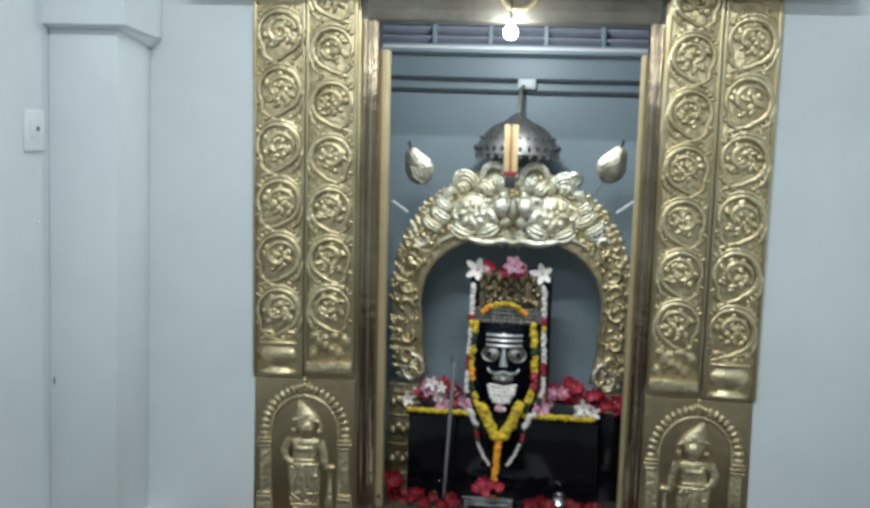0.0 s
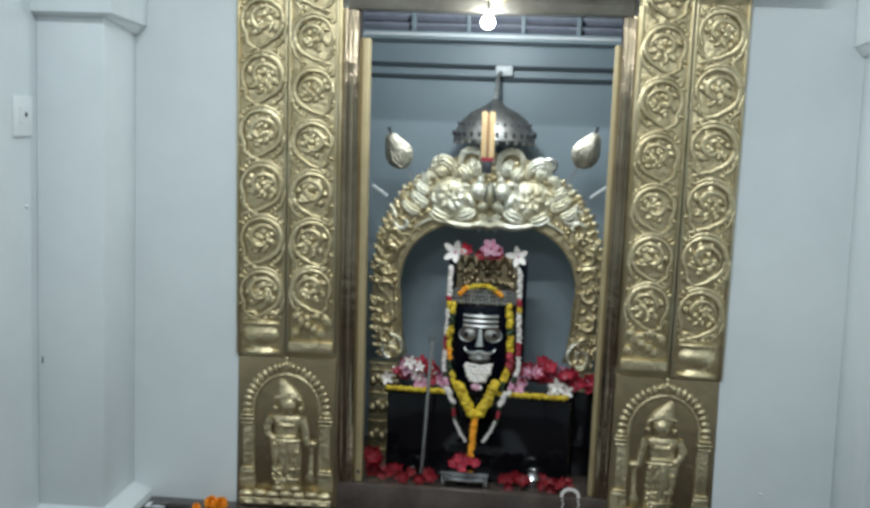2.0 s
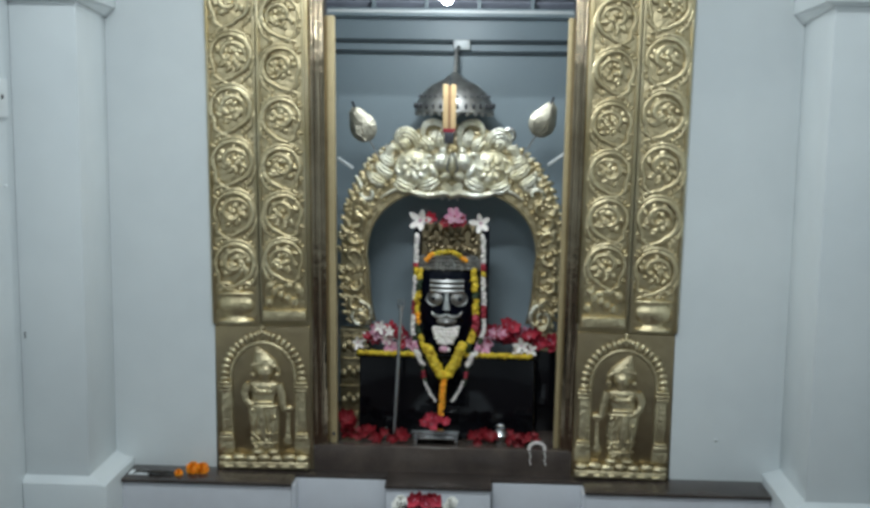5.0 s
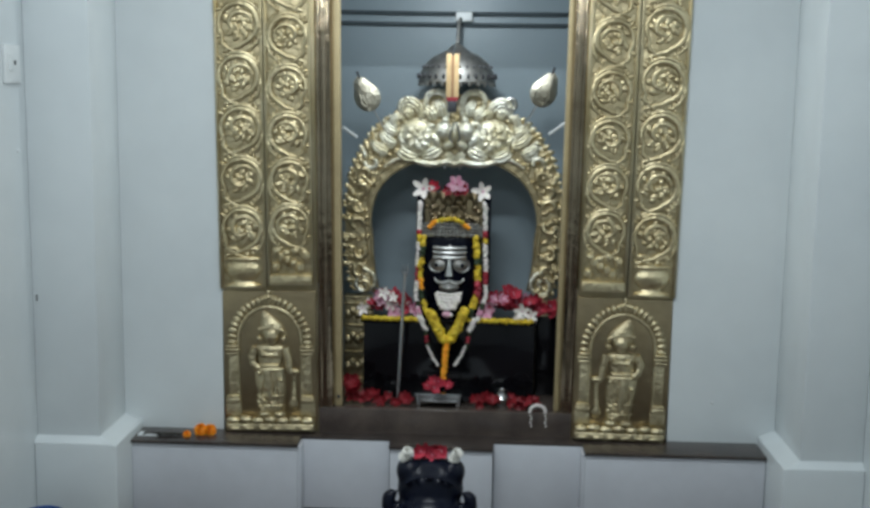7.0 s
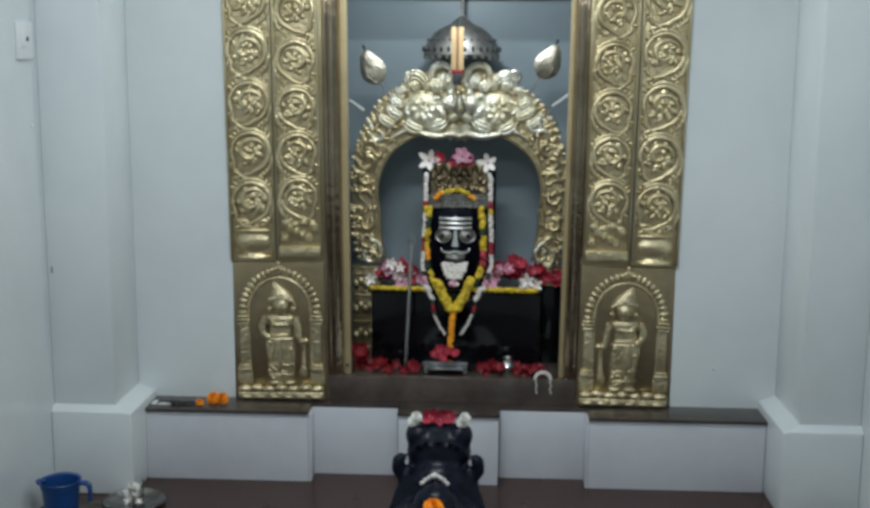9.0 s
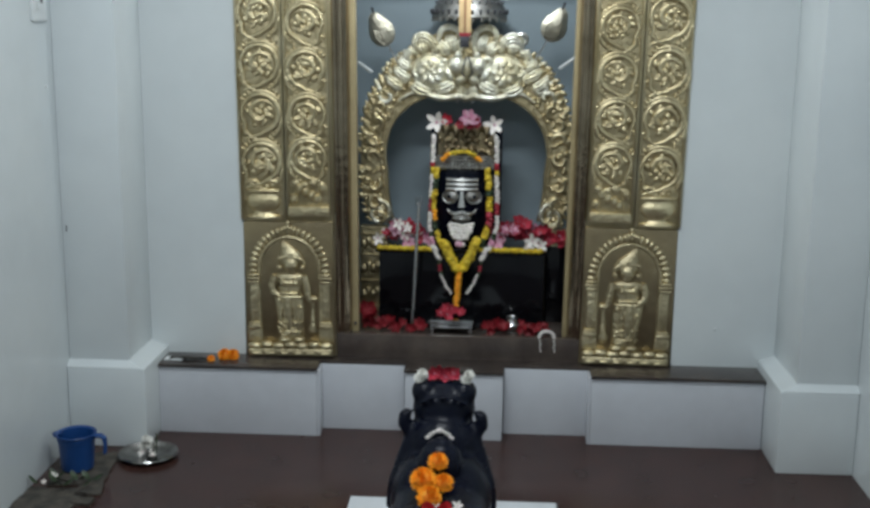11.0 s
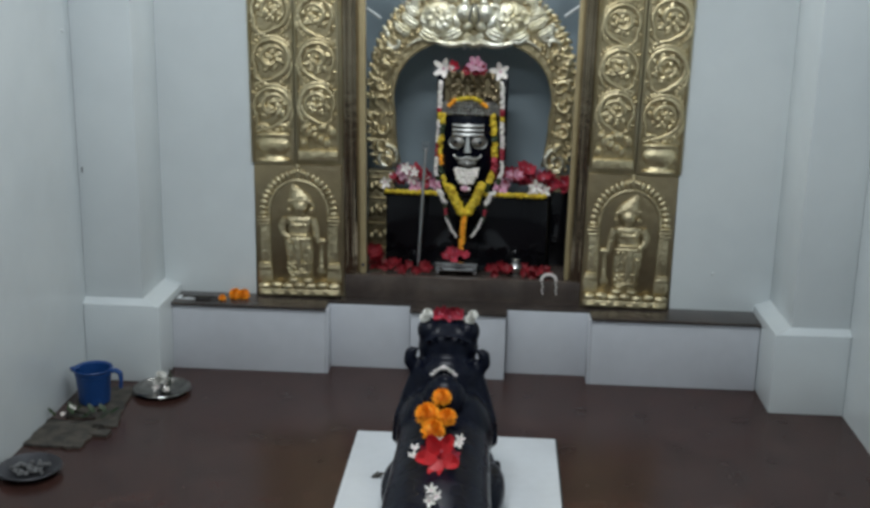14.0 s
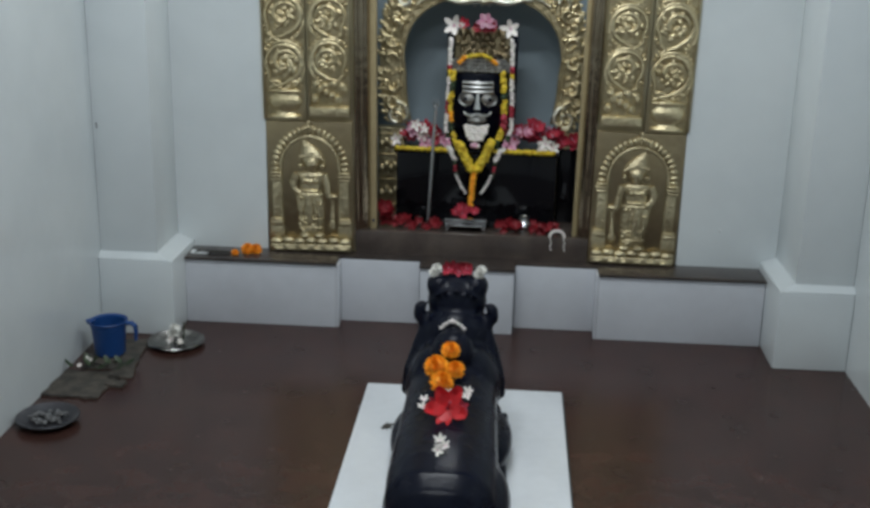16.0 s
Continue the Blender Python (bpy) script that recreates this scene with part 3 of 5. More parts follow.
def flower(color, place, r, where, face=None):
    """A flower lying on its support; face: the turn about x that tips it to the viewer."""
    meshes, label, name = FLOWERS[color]
    ob = new(name, flower_rnd.choice(meshes))
    tip = flower_rnd.uniform(30, 80) if face is None else face
    ob.matrix_basis = Matrix.Translation(place) @ pose(0, 0, 0, tip, 0, 0) @ pose(0, 0, 0, flower_rnd.uniform(-15, 15), flower_rnd.uniform(-20, 20), flower_rnd.uniform(0, 360)) @ Matrix.Scale(r, 4)
    return tagged(ob, f"{label} {where}", "flower", f"flowers {where}")


# ---- niche ----
ped = thing("black_pedestal", (0.01, 0.30, 0.325), "polished black granite pedestal of the shrine", "pedestal")
part("block", box(B(), -0.305, 0.30, -0.125, 0.14, 0.0, 0.272, 0.006), BLACK_GLOSS, ped)
part("top_slab", box(B(), -0.315, 0.305, -0.14, 0.16, 0.272, 0.290, 0.004), BLACK_GLOSS, ped)
part("side_block", box(B(), 0.308, 0.40, -0.05, 0.16, 0.0, 0.288, 0.005), BLACK_GLOSS, ped)
b = B()
lathe(b, [(0.0, 0), (0.19, 0), (0.20, 0.01), (0.19, 0.022), (0.15, 0.03), (0.0, 0.032)], (0, -0.06, 0.0), 28, squash=(1, 0.6, 1))
part("foot_ring", b, BLACK_GLOSS, ped)

# The idol: a black stone pillar with plain silver shapes on its front
b = B()
lathe(b, [(0.0, 0.0), (0.078, 0.0), (0.090, 0.06), (0.110, 0.13), (0.121, 0.20), (0.121, 0.27), (0.108, 0.305), (0.07, 0.33), (0.0, 0.338)], (0, 0, 0), 30)
for k in range(3):
    tube(b, [(-0.056 + 0.008 * q, -math.sqrt(max(0, 0.1225 ** 2 - (-0.056 + 0.008 * q) ** 2)), 0.214 + 0.0165 * k) for q in range(15)], 0.0068, 8, 1)
F = -0.117
ball(b, (0, F - 0.006, 0.245), (0.010, 0.006, 0.014), 8, 1)
for sx in (-1, 1):
    t = pose(sx * 0.041, F + 0.008, 0.186, 0, sx * 10, sx * 24)
    lathe(b, [(0.030, 0.0), (0.033, 0.004), (0.031, 0.007), (0.028, 0.006), (0.026, 0.005)], (0, 0, 0), 20, 1, turn=t @ pose(0, 0, 0, 90, 0, 0) @ Matrix.Diagonal((1, 0.78, 1, 1)))
    lathe(b, [(0.026, 0.004), (0.016, 0.009), (0.0, 0.011)], (0, 0, 0), 16, 2, turn=t @ pose(0, 0, 0, 90, 0, 0) @ Matrix.Diagonal((1, 0.72, 1, 1)))
    ball(b, t @ Vector((0, -0.010, 0.0)), (0.008, 0.005, 0.008), 10, 0)
    tube(b, [(sx * 0.004, F - 0.003, 0.214), (sx * 0.03, F + 0.004, 0.218), (sx * 0.064, F + 0.024, 0.204)], [0.003, 0.0045, 0.002], 6, 1)
    tube(b, [(0, F - 0.006, 0.132), (sx * 0.018, F - 0.003, 0.124), (sx * 0.036, F + 0.006, 0.124), (sx * 0.048, F + 0.013, 0.131), (sx * 0.051, F + 0.015, 0.139)], [0.007, 0.008, 0.006, 0.004, 0.002], 8, 1)
tube(b, [(0, F - 0.002, 0.215), (0, F - 0.008, 0.18), (0, F - 0.010, 0.150)], [0.006, 0.009, 0.015], 8, 1)
ball(b, (0, F + 0.006, 0.108), (0.036, 0.012, 0.017), 14, 2)
ball(b, (0, F - 0.004, 0.106), (0.014, 0.008, 0.006), 10, 1)
for k in range(27):
    a = radians(-168 + 156 * k / 26)
    for rr, zz, sz in ((0.122, 0.281, 0.008), (0.117, 0.293, 0.007), (0.110, 0.305, 0.008), (0.100, 0.317, 0.007)):
        ball(b, (rr * math.cos(a), rr * math.sin(a), zz + 0.012 * math.sin(math.pi * k / 26)), (sz, sz, sz * flower_rnd.uniform(0.7, 1.3)), 6, flower_rnd.choice((1, 2, 2)))
idol = tagged(part("idol_statue", b, [BLACK_STONE, SILVER, DARK_SILVER]), "black stone idol with plain silver shapes, on the pedestal", "statue")
idol.location = (0.004, 0.30, 0.617)

hood = thing("hood_panel", (0.012, 0.345, 0.617), "embossed brass and silver hood behind the idol", "ornament")
b = B()
box(b, -0.136, 0.136, 0.03, 0.05, 0.0, 0.415, 0.008)
part("back_plate", b, BLACK_STONE, hood, "black stone back plate")
b = B()
box(b, -0.108, 0.108, 0.015, 0.034, 0.24, 0.42, 0.008)
for k in range(5):
    cx = -0.076 + 0.038 * k
    ball(b, (cx, 0.008, 0.415), (0.021, 0.012, 0.02), 10)
    ball(b, (cx, 0.0, 0.40), (0.009, 0.008, 0.02), 8)
    ball(b, (cx, 0.004, 0.37), (0.011, 0.009, 0.012), 8)
for k in range(60):
    ball(b, (flower_rnd.uniform(-0.098, 0.095), 0.012, flower_rnd.uniform(0.27, 0.40)), (0.011, 0.008, 0.011), 6)
part("embossed_plate", b, BRASS_BASE, hood, sharp=80)

# Garlands
def garland(name, label, runs, group):
    """runs: (points, ball radius, spacing, colours in turn)."""
    g = thing(name, runs[0][0][0], label, "garland", group)
    base = Vector(runs[0][0][0])
    for pts, r, gap, mats in runs:
        pts = [Vector(p) - base for p in pts]
        fine = []
        for p, q in zip(pts, pts[1:]):
            n = max(1, round((q - p).length / gap))
            fine += [p.lerp(q, k / n) for k in range(n)]
        fine.append(pts[-1])
        seen = {}
        for k, p in enumerate(fine):
            m = mats[int(k * len(mats) / max(1, len(fine))) % len(mats)]
            b = seen.setdefault(m.name, (m, B()))[1]
            for q in range(3):
                o = Vector((flower_rnd.uniform(-0.3, 0.3), flower_rnd.uniform(-0.5, 0.2), flower_rnd.uniform(-0.3, 0.3))) * r
                ball(b, p + o, (r * flower_rnd.uniform(0.6, 1.0), r * flower_rnd.uniform(0.5, 0.8), r * flower_rnd.uniform(0.5, 0.9)), 6, turn=pose(0, 0, 0, flower_rnd.uniform(0, 90), flower_rnd.uniform(0, 90), 0))
        for key, (m, b) in seen.items():
            part(key.replace("_petal", "") + "_blossoms", b, m, g, smooth=False)
    return g


W_, R_, Y_, O_, P_, L_ = WHITE_PETAL, RED, YELLOW, ORANGE, PINK, LEAF
for sx in (-1, 1):
    garland("side_garland", "white and red flower garland hanging beside the idol", [([(0.012 + sx * 0.113, 0.20, 1.02), (0.012 + sx * 0.117, 0.19, 0.86), (0.012 + sx * 0.121, 0.17, 0.70), (0.006 + sx * 0.10, 0.145, 0.62)], 0.0105, 0.009, (W_, W_, W_, W_, R_, Y_, W_, W_, W_, W_, R_, R_, W_, W_, W_, L_, P_, W_)),
                                                                                   ([(0.003 + sx * 0.092, 0.142, 0.620), (0.003 + sx * 0.078, 0.138, 0.585)], 0.012, 0.010, (W_,)),
                                                                                   ([(0.003 + sx * 0.078, 0.138, 0.58), (0.003 + sx * 0.066, 0.136, 0.52)], 0.008, 0.012, (L_, R_, L_)),
                                                                                   ([(sx * 0.066, 0.135, 0.525), (sx * 0.050, 0.135, 0.490), (sx * 0.030, 0.135, 0.458)], 0.0066, 0.008, (W_,))], "garlands on the idol")
garland("marigold_garland", "yellow marigold garland draped over the idol", [
    ([(-0.086, 0.185, 0.90), (-0.096, 0.17, 0.80), (-0.092, 0.155, 0.70), (-0.064, 0.145, 0.625)], 0.012, 0.012, (Y_, L_, Y_, Y_, O_, L_, Y_, Y_)),
    ([(0.096, 0.185, 0.90), (0.104, 0.165, 0.80), (0.106, 0.15, 0.71), (0.078, 0.145, 0.64)], 0.015, 0.013, (Y_, Y_, Y_, L_, Y_, Y_, R_, R_, Y_, Y_, L_)),
    ([(-0.054, 0.13, 0.645), (-0.036, 0.128, 0.598), (-0.010, 0.125, 0.552)], 0.019, 0.005, (Y_,)),
    ([(0.060, 0.13, 0.650), (0.040, 0.128, 0.600), (0.012, 0.125, 0.552)], 0.019, 0.005, (Y_,)),
    ([(-0.066, 0.185, 0.938), (-0.046, 0.180, 0.956), (-0.018, 0.176, 0.966), (0.018, 0.176, 0.966), (0.046, 0.180, 0.956), (0.066, 0.185, 0.938)], 0.010, 0.009, (O_, Y_, Y_, Y_, O_)),
    ([(0.0, 0.124, 0.530), (-0.004, 0.122, 0.47), (-0.008, 0.122, 0.415)], 0.0125, 0.009, (O_,))], "garlands on the idol")
for x0, x1, n in ((-0.292, -0.105, 0), (0.075, 0.295, 1)):
    garland("edge_garland", "yellow marigold string along the pedestal edge", [([(x0, 0.152, 0.617), (x1, 0.152, 0.616)], 0.0105, 0.009, (Y_,))], "garlands on the pedestal")
garland("neck_garland", "white jasmine flowers below the idol's face", [([(-w, 0.166 - 0.006 * k, z), (0.002, 0.156 - 0.006 * k, z - 0.004), (w + 0.004, 0.166 - 0.006 * k, z)], 0.0085, 0.006, (W_,)) for k, (z, w) in enumerate(((0.706, 0.040), (0.695, 0.037), (0.684, 0.033), (0.673, 0.028), (0.662, 0.022)))] + [([(-0.008, 0.128, 0.642), (0.012, 0.128, 0.640)], 0.012, 0.010, (P_, W_))], "garlands on the idol")

# Flowers on the hood and on the pedestal
for c, q, z, r in (("white", -0.096, 1.058, 0.044), ("red", -0.058, 1.068, 0.026), ("pink", 0.024, 1.075, 0.036), ("red", -0.008, 1.055, 0.022), ("red", 0.05, 1.055, 0.024), ("pink", 0.052, 1.07, 0.02), ("white", 0.116, 1.052, 0.040), ("red", 0.02, 1.045, 0.02)):
    flower(c, (q, 0.30, z), r, "on top of the idol's hood", 78)
fr = random.Random(3)
for k in range(30):
    c = ("red", "pink", "red", "white", "red")[k % 5]
    q = fr.uniform(-0.275, -0.135)
    flower(c, (q, fr.uniform(0.19, 0.27), 0.632 + 0.075 * fr.random() * (1 - abs(q + 0.21) / 0.1)), fr.uniform(0.02, 0.03), "heaped on the pedestal")
for c, q, z, r in (("white", -0.30, 0.645, 0.026), ("pink", -0.118, 0.645, 0.028), ("white", -0.225, 0.70, 0.026), ("white", -0.19, 0.685, 0.022)):
    flower(c, (q, 0.18, z), r, "heaped on the pedestal", 75)
for k in range(44):
    q = fr.uniform(0.13, 0.33)
    flower("red" if k % 6 else "pink", (q, fr.uniform(0.20, 0.30), 0.635 + 0.075 * fr.random() * (1 - abs(q - 0.23) / 0.14)), fr.uniform(0.022, 0.031), "heaped on the pedestal")
for c, q, z, r in (("pink", 0.128, 0.642, 0.032), ("white", 0.262, 0.648, 0.032), ("white", 0.292, 0.632, 0.026), ("white", 0.245, 0.628, 0.024)):
    flower(c, (q, 0.17, z), r, "heaped on the pedestal", 75)
for k in range(6):
    flower("red", (fr.uniform(0.32, 0.385), 0.25, 0.635 + 0.02 * fr.random()), 0.03, "heaped on the pedestal", 65)
# Floor flowers: same red blossoms, darkened in colour for the shade they lie in.
for k in range(46):
    q = fr.uniform(-0.345, 0.34)
    if -0.12 < q < 0.08:
        continue
    flower("deep", (q, fr.uniform(0.045, 0.13), 0.337 + 0.018 * fr.random()), fr.uniform(0.015, 0.026), "scattered on the niche floor")
for k in range(8):
    flower("deep", (fr.uniform(-0.345, -0.30), fr.uniform(0.06, 0.2), 0.34 + 0.06 * fr.random()), 0.03, "scattered on the niche floor", 60)

# Low steel stool with red flowers
st = thing("low_stool", (-0.022, 0.07, 0.325), "low steel stool with flowers on it", "stool")
part("top", box(B(), -0.078, 0.078, -0.035, 0.04, 0.042, 0.056, 0.003), STEEL, st)
for sx in (-1, 1):
    part("side", box(B(), sx * 0.068 - 0.006, sx * 0.068 + 0.006, -0.032, 0.037, 0.0, 0.042, 0.002), STEEL, st)
part("front_rail", box(B(), -0.062, 0.062, -0.034, -0.028, 0.026, 0.042, 0.001), STEEL, st)
for k in range(7):
    flower("red", (-0.015 + fr.uniform(-0.045, 0.045), 0.06 + fr.uniform(-0.015, 0.02), 0.392 + 0.030 * fr.random()), 0.022, "on the low stool", 55)

# Vessels on the niche floor
def water_pot(place, s, group="steel vessels in the niche"):
    t = thing("water_pot", place, "small round stainless steel water pot", "pot", group)
    b = B()
    lathe(b, [(0.0, 0.0), (0.022, 0.0), (0.022, 0.006), (0.034, 0.02), (0.036, 0.032), (0.026, 0.046), (0.02, 0.052), (0.028, 0.06), (0.026, 0.061), (0.018, 0.053), (0.0, 0.05)], (0, 0, 0), 22)
    o = part("body", b, STEEL, t)
    t.scale = (s, s, s)
    return t


water_pot((0.195, 0.12, 0.325), 0.85)
water_pot((-0.20, 0.125, 0.325), 0.55)
for q, y, r in ((0.11, 0.13, 0.05), (-0.135, 0.13, 0.045), (0.25, 0.13, 0.04)):
    t = thing("steel_plate", (q, y, 0.325), "shallow stainless steel plate on the niche floor", "plate", "steel vessels in the niche")
    b = B()
    lathe(b, [(0.0, 0.0), (r * 0.85, 0.0), (r, 0.014), (r * 1.02, 0.014), (r * 0.86, -0.002 + 0.004), (0.0, 0.003)], (0, 0, 0), 26)
    part("dish", b, STEEL, t)

# Iron staff leaning before the pedestal
b = B()
tube(b, [(-0.165, 0.085, 0.335), (-0.150, 0.10, 0.70), (-0.146, 0.105, 0.79)], [0.006, 0.006, 0.005], 10)
for k in (-1, 0, 1):
    tube(b, [(-0.146, 0.105, 0.775), (-0.146 + 0.010 * k, 0.105, 0.79), (-0.146 + 0.009 * k, 0.105, 0.815)], [0.003, 0.003, 0.0015], 6)
tagged(part("iron_staff", b, STEEL), "thin steel staff standing before the pedestal", "staff")

# White flower string over the threshold
b = B()
for k in range(14):
    a = radians(-20 + 220 * k / 13)
    ball(b, (0.316 + 0.026 * math.cos(a), 0.0, 0.338 + 0.022 * math.sin(a)), 0.0065, 6)
for q in (0.292, 0.341):
    for k in range(4):
        ball(b, (q + 0.003 * (k % 2), -0.013, 0.328 - 0.012 * k), (0.003, 0.003, 0.006), 5)
tagged(part("jasmine_string", b, WHITE_PETAL), "white jasmine string hanging over the threshold", "garland")

# Brass arch behind the idol
ar = thing("brass_arch", (0.012, 0.36, 0.325), "tall embossed brass arch behind the idol", "arch")


def arch_line(f, n=40):
    """Points across the arch band: f = 0 its inner edge, f = 1 its outer edge."""
    pts = []
    rx, rz, e = 0.300 + 0.100 * f, 0.262 + 0.215 * f, 2 / 2.5
    for k in range(n + 1):
        a = radians(-25 + 230 * k / n)
        c, s_ = math.cos(a), math.sin(a)
        z = 0.575 + (rz if s_ > 0 else 0.42) * math.copysign(abs(s_) ** e, s_)
        pts.append((rx * math.copysign(abs(c) ** e, c) * (1.0 if s_ > 0 else 1 - 0.03 * (1 - f)), 0.0, z))
    return pts


b = B()
rows_ = []
for p, q in zip(arch_line(0.0), arch_line(0.94)):
    rows_.append([b.verts.new((p[0], -0.012, p[2])), b.verts.new((q[0], -0.012, q[2])), b.verts.new((q[0], 0.012, q[2])), b.verts.new((p[0], 0.012, p[2]))])
for p, q in zip(rows_, rows_[1:]):
    for k in range(4):
        b.faces.new((p[k], p[(k + 1) % 4], q[(k + 1) % 4], q[k]))
b.faces.new(rows_[0])
b.faces.new(rows_[-1][::-1])
part("plate", b, BRASS_RELIEF, ar)
b = B()
tube(b, [(p[0], -0.014, p[2]) for p in arch_line(0.04)], 0.0048, 8)
tube(b, [(p[0], -0.014, p[2]) for p in arch_line(0.20)], 0.0035, 8)
part("inner_rim", b, BRASS_RELIEF, ar, sharp=80)


def spiral(cx, cz, r, a0, turn, w, n=12, y=-0.018):
    b = B()
    pts = []
    for q in range(n + 1):
        s_ = q / n
        a = radians(a0 + turn * s_)
        pts.append((cx + r * (1 - 0.7 * s_) * math.cos(a), y - 0.008 * s_, cz + r * (1 - 0.7 * s_) * math.sin(a)))
    return tube(b, pts, [w * (0.55 + 0.6 * math.sin(math.pi * min(1, 0.15 + q / n * 0.85))) for q in range(n + 1)], 7)


for k, p in enumerate(arch_line(0.52, n=26)):
    # upper scrolls take the brightened brass, as if lit by the bulb
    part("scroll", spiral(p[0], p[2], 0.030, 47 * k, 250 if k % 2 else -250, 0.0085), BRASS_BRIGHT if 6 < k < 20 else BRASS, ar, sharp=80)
b = B()
for k in range(520):
    p = arch_line(flower_rnd.uniform(0.22, 0.97), n=40)[flower_rnd.randrange(41)]
    ball(b, (p[0] + flower_rnd.uniform(-0.01, 0.01), -0.014, p[2] + flower_rnd.uniform(-0.01, 0.01)), (flower_rnd.uniform(0.007, 0.015), 0.010, flower_rnd.uniform(0.005, 0.010)), 7, turn=pose(0, 0, 0, 0, flower_rnd.uniform(0, 180), 0))
tagged(part("small_leaf_relief", b, BRASS, ar, sharp=80), kind="stuff")
leaf_rnd = random.Random(21)
for k, p in enumerate(arch_line(0.93, n=58)):
    d = Vector((p[0], 0, p[2] - 0.575)).normalized()
    b = B()
    for m_, (back, side_, w) in enumerate(((0.010, 0.0, 0.011), (-0.004, 0.004, 0.009), (0.022, -0.006, 0.010))):
        w *= leaf_rnd.uniform(0.75, 1.2)
        c = Vector((p[0] - d.x * back + d.z * side_, -0.010 - 0.003 * m_, p[2] - d.z * back - d.x * side_))
        ball(b, c, (w * 1.5, 0.0065, w * 0.8), 10, turn=pose(0, 0, 0, 0, -math.degrees(math.atan2(d.z, d.x)) + leaf_rnd.uniform(15, 65), 0))
    # leaves near the top are brightened for bulb light, the lower ones stay plain
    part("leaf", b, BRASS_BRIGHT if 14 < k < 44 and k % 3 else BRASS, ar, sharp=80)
# Crest of the arch: two leafy roundels, a lotus heart between them and curled leaves above
b = B()
rim = []
for k in range(49):
    q = -0.25 + 0.5 * k / 48
    u = abs(q)
    rim.append((q, -0.026, 0.842 - 0.022 * math.sin(math.pi * min(1, u / 0.17)) + (0.020 * (1 - u / 0.03) * -1 if u < 0.03 else 0.0) - (0.9 * (u - 0.17) ** 2 * 6 if u > 0.17 else 0.0)))
tube(b, rim, [0.004 + 0.010 * math.sin(math.pi * k / 48) for k in range(49)], 10)
# The crest parts from here on carry the bulb's light in their colour.
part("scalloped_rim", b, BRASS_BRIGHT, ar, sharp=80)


def flame(points, width, y=-0.022):
    """A plump pointed leaf with a swollen belly along points, smoothed."""
    fine = []
    for k in range(len(points) - 1):
        p0, p1, p2, p3 = (Vector((*points[min(max(k + d, 0), len(points) - 1)], 0)) for d in (-1, 0, 1, 2))
        for q in range(4):
            u = q / 4
            fine.append(0.5 * (2 * p1 + (p2 - p0) * u + (2 * p0 - 5 * p1 + 4 * p2 - p3) * u * u + (3 * p1 - p0 - 3 * p2 + p3) * u ** 3))
    fine.append(Vector((*points[-1], 0)))
    n = len(fine) - 1
    b = B()
    body = [width * (0.3 + 0.8 * math.sin(math.pi * (0.10 + 0.86 * k / n))) if k < n else width * 0.12 for k in range(n + 1)]
    tube(b, [(p.x, y, p.y) for p in fine], [0.8 * w for w in body], 12, flat=0.45)
    # three raised veins that part and meet again along the leaf
    for off in (-0.62, 0.0, 0.62):
        pts = []
        for k, p in enumerate(fine):
            d = (fine[min(k + 1, n)] - fine[max(k - 1, 0)]).normalized()
            pts.append((p.x - d.y * off * body[k], y - 0.35 * body[k] - (0.004 if not off else 0.0), p.y + d.x * off * body[k]))
        tube(b, pts, [0.34 * w for w in body], 8)
    return b


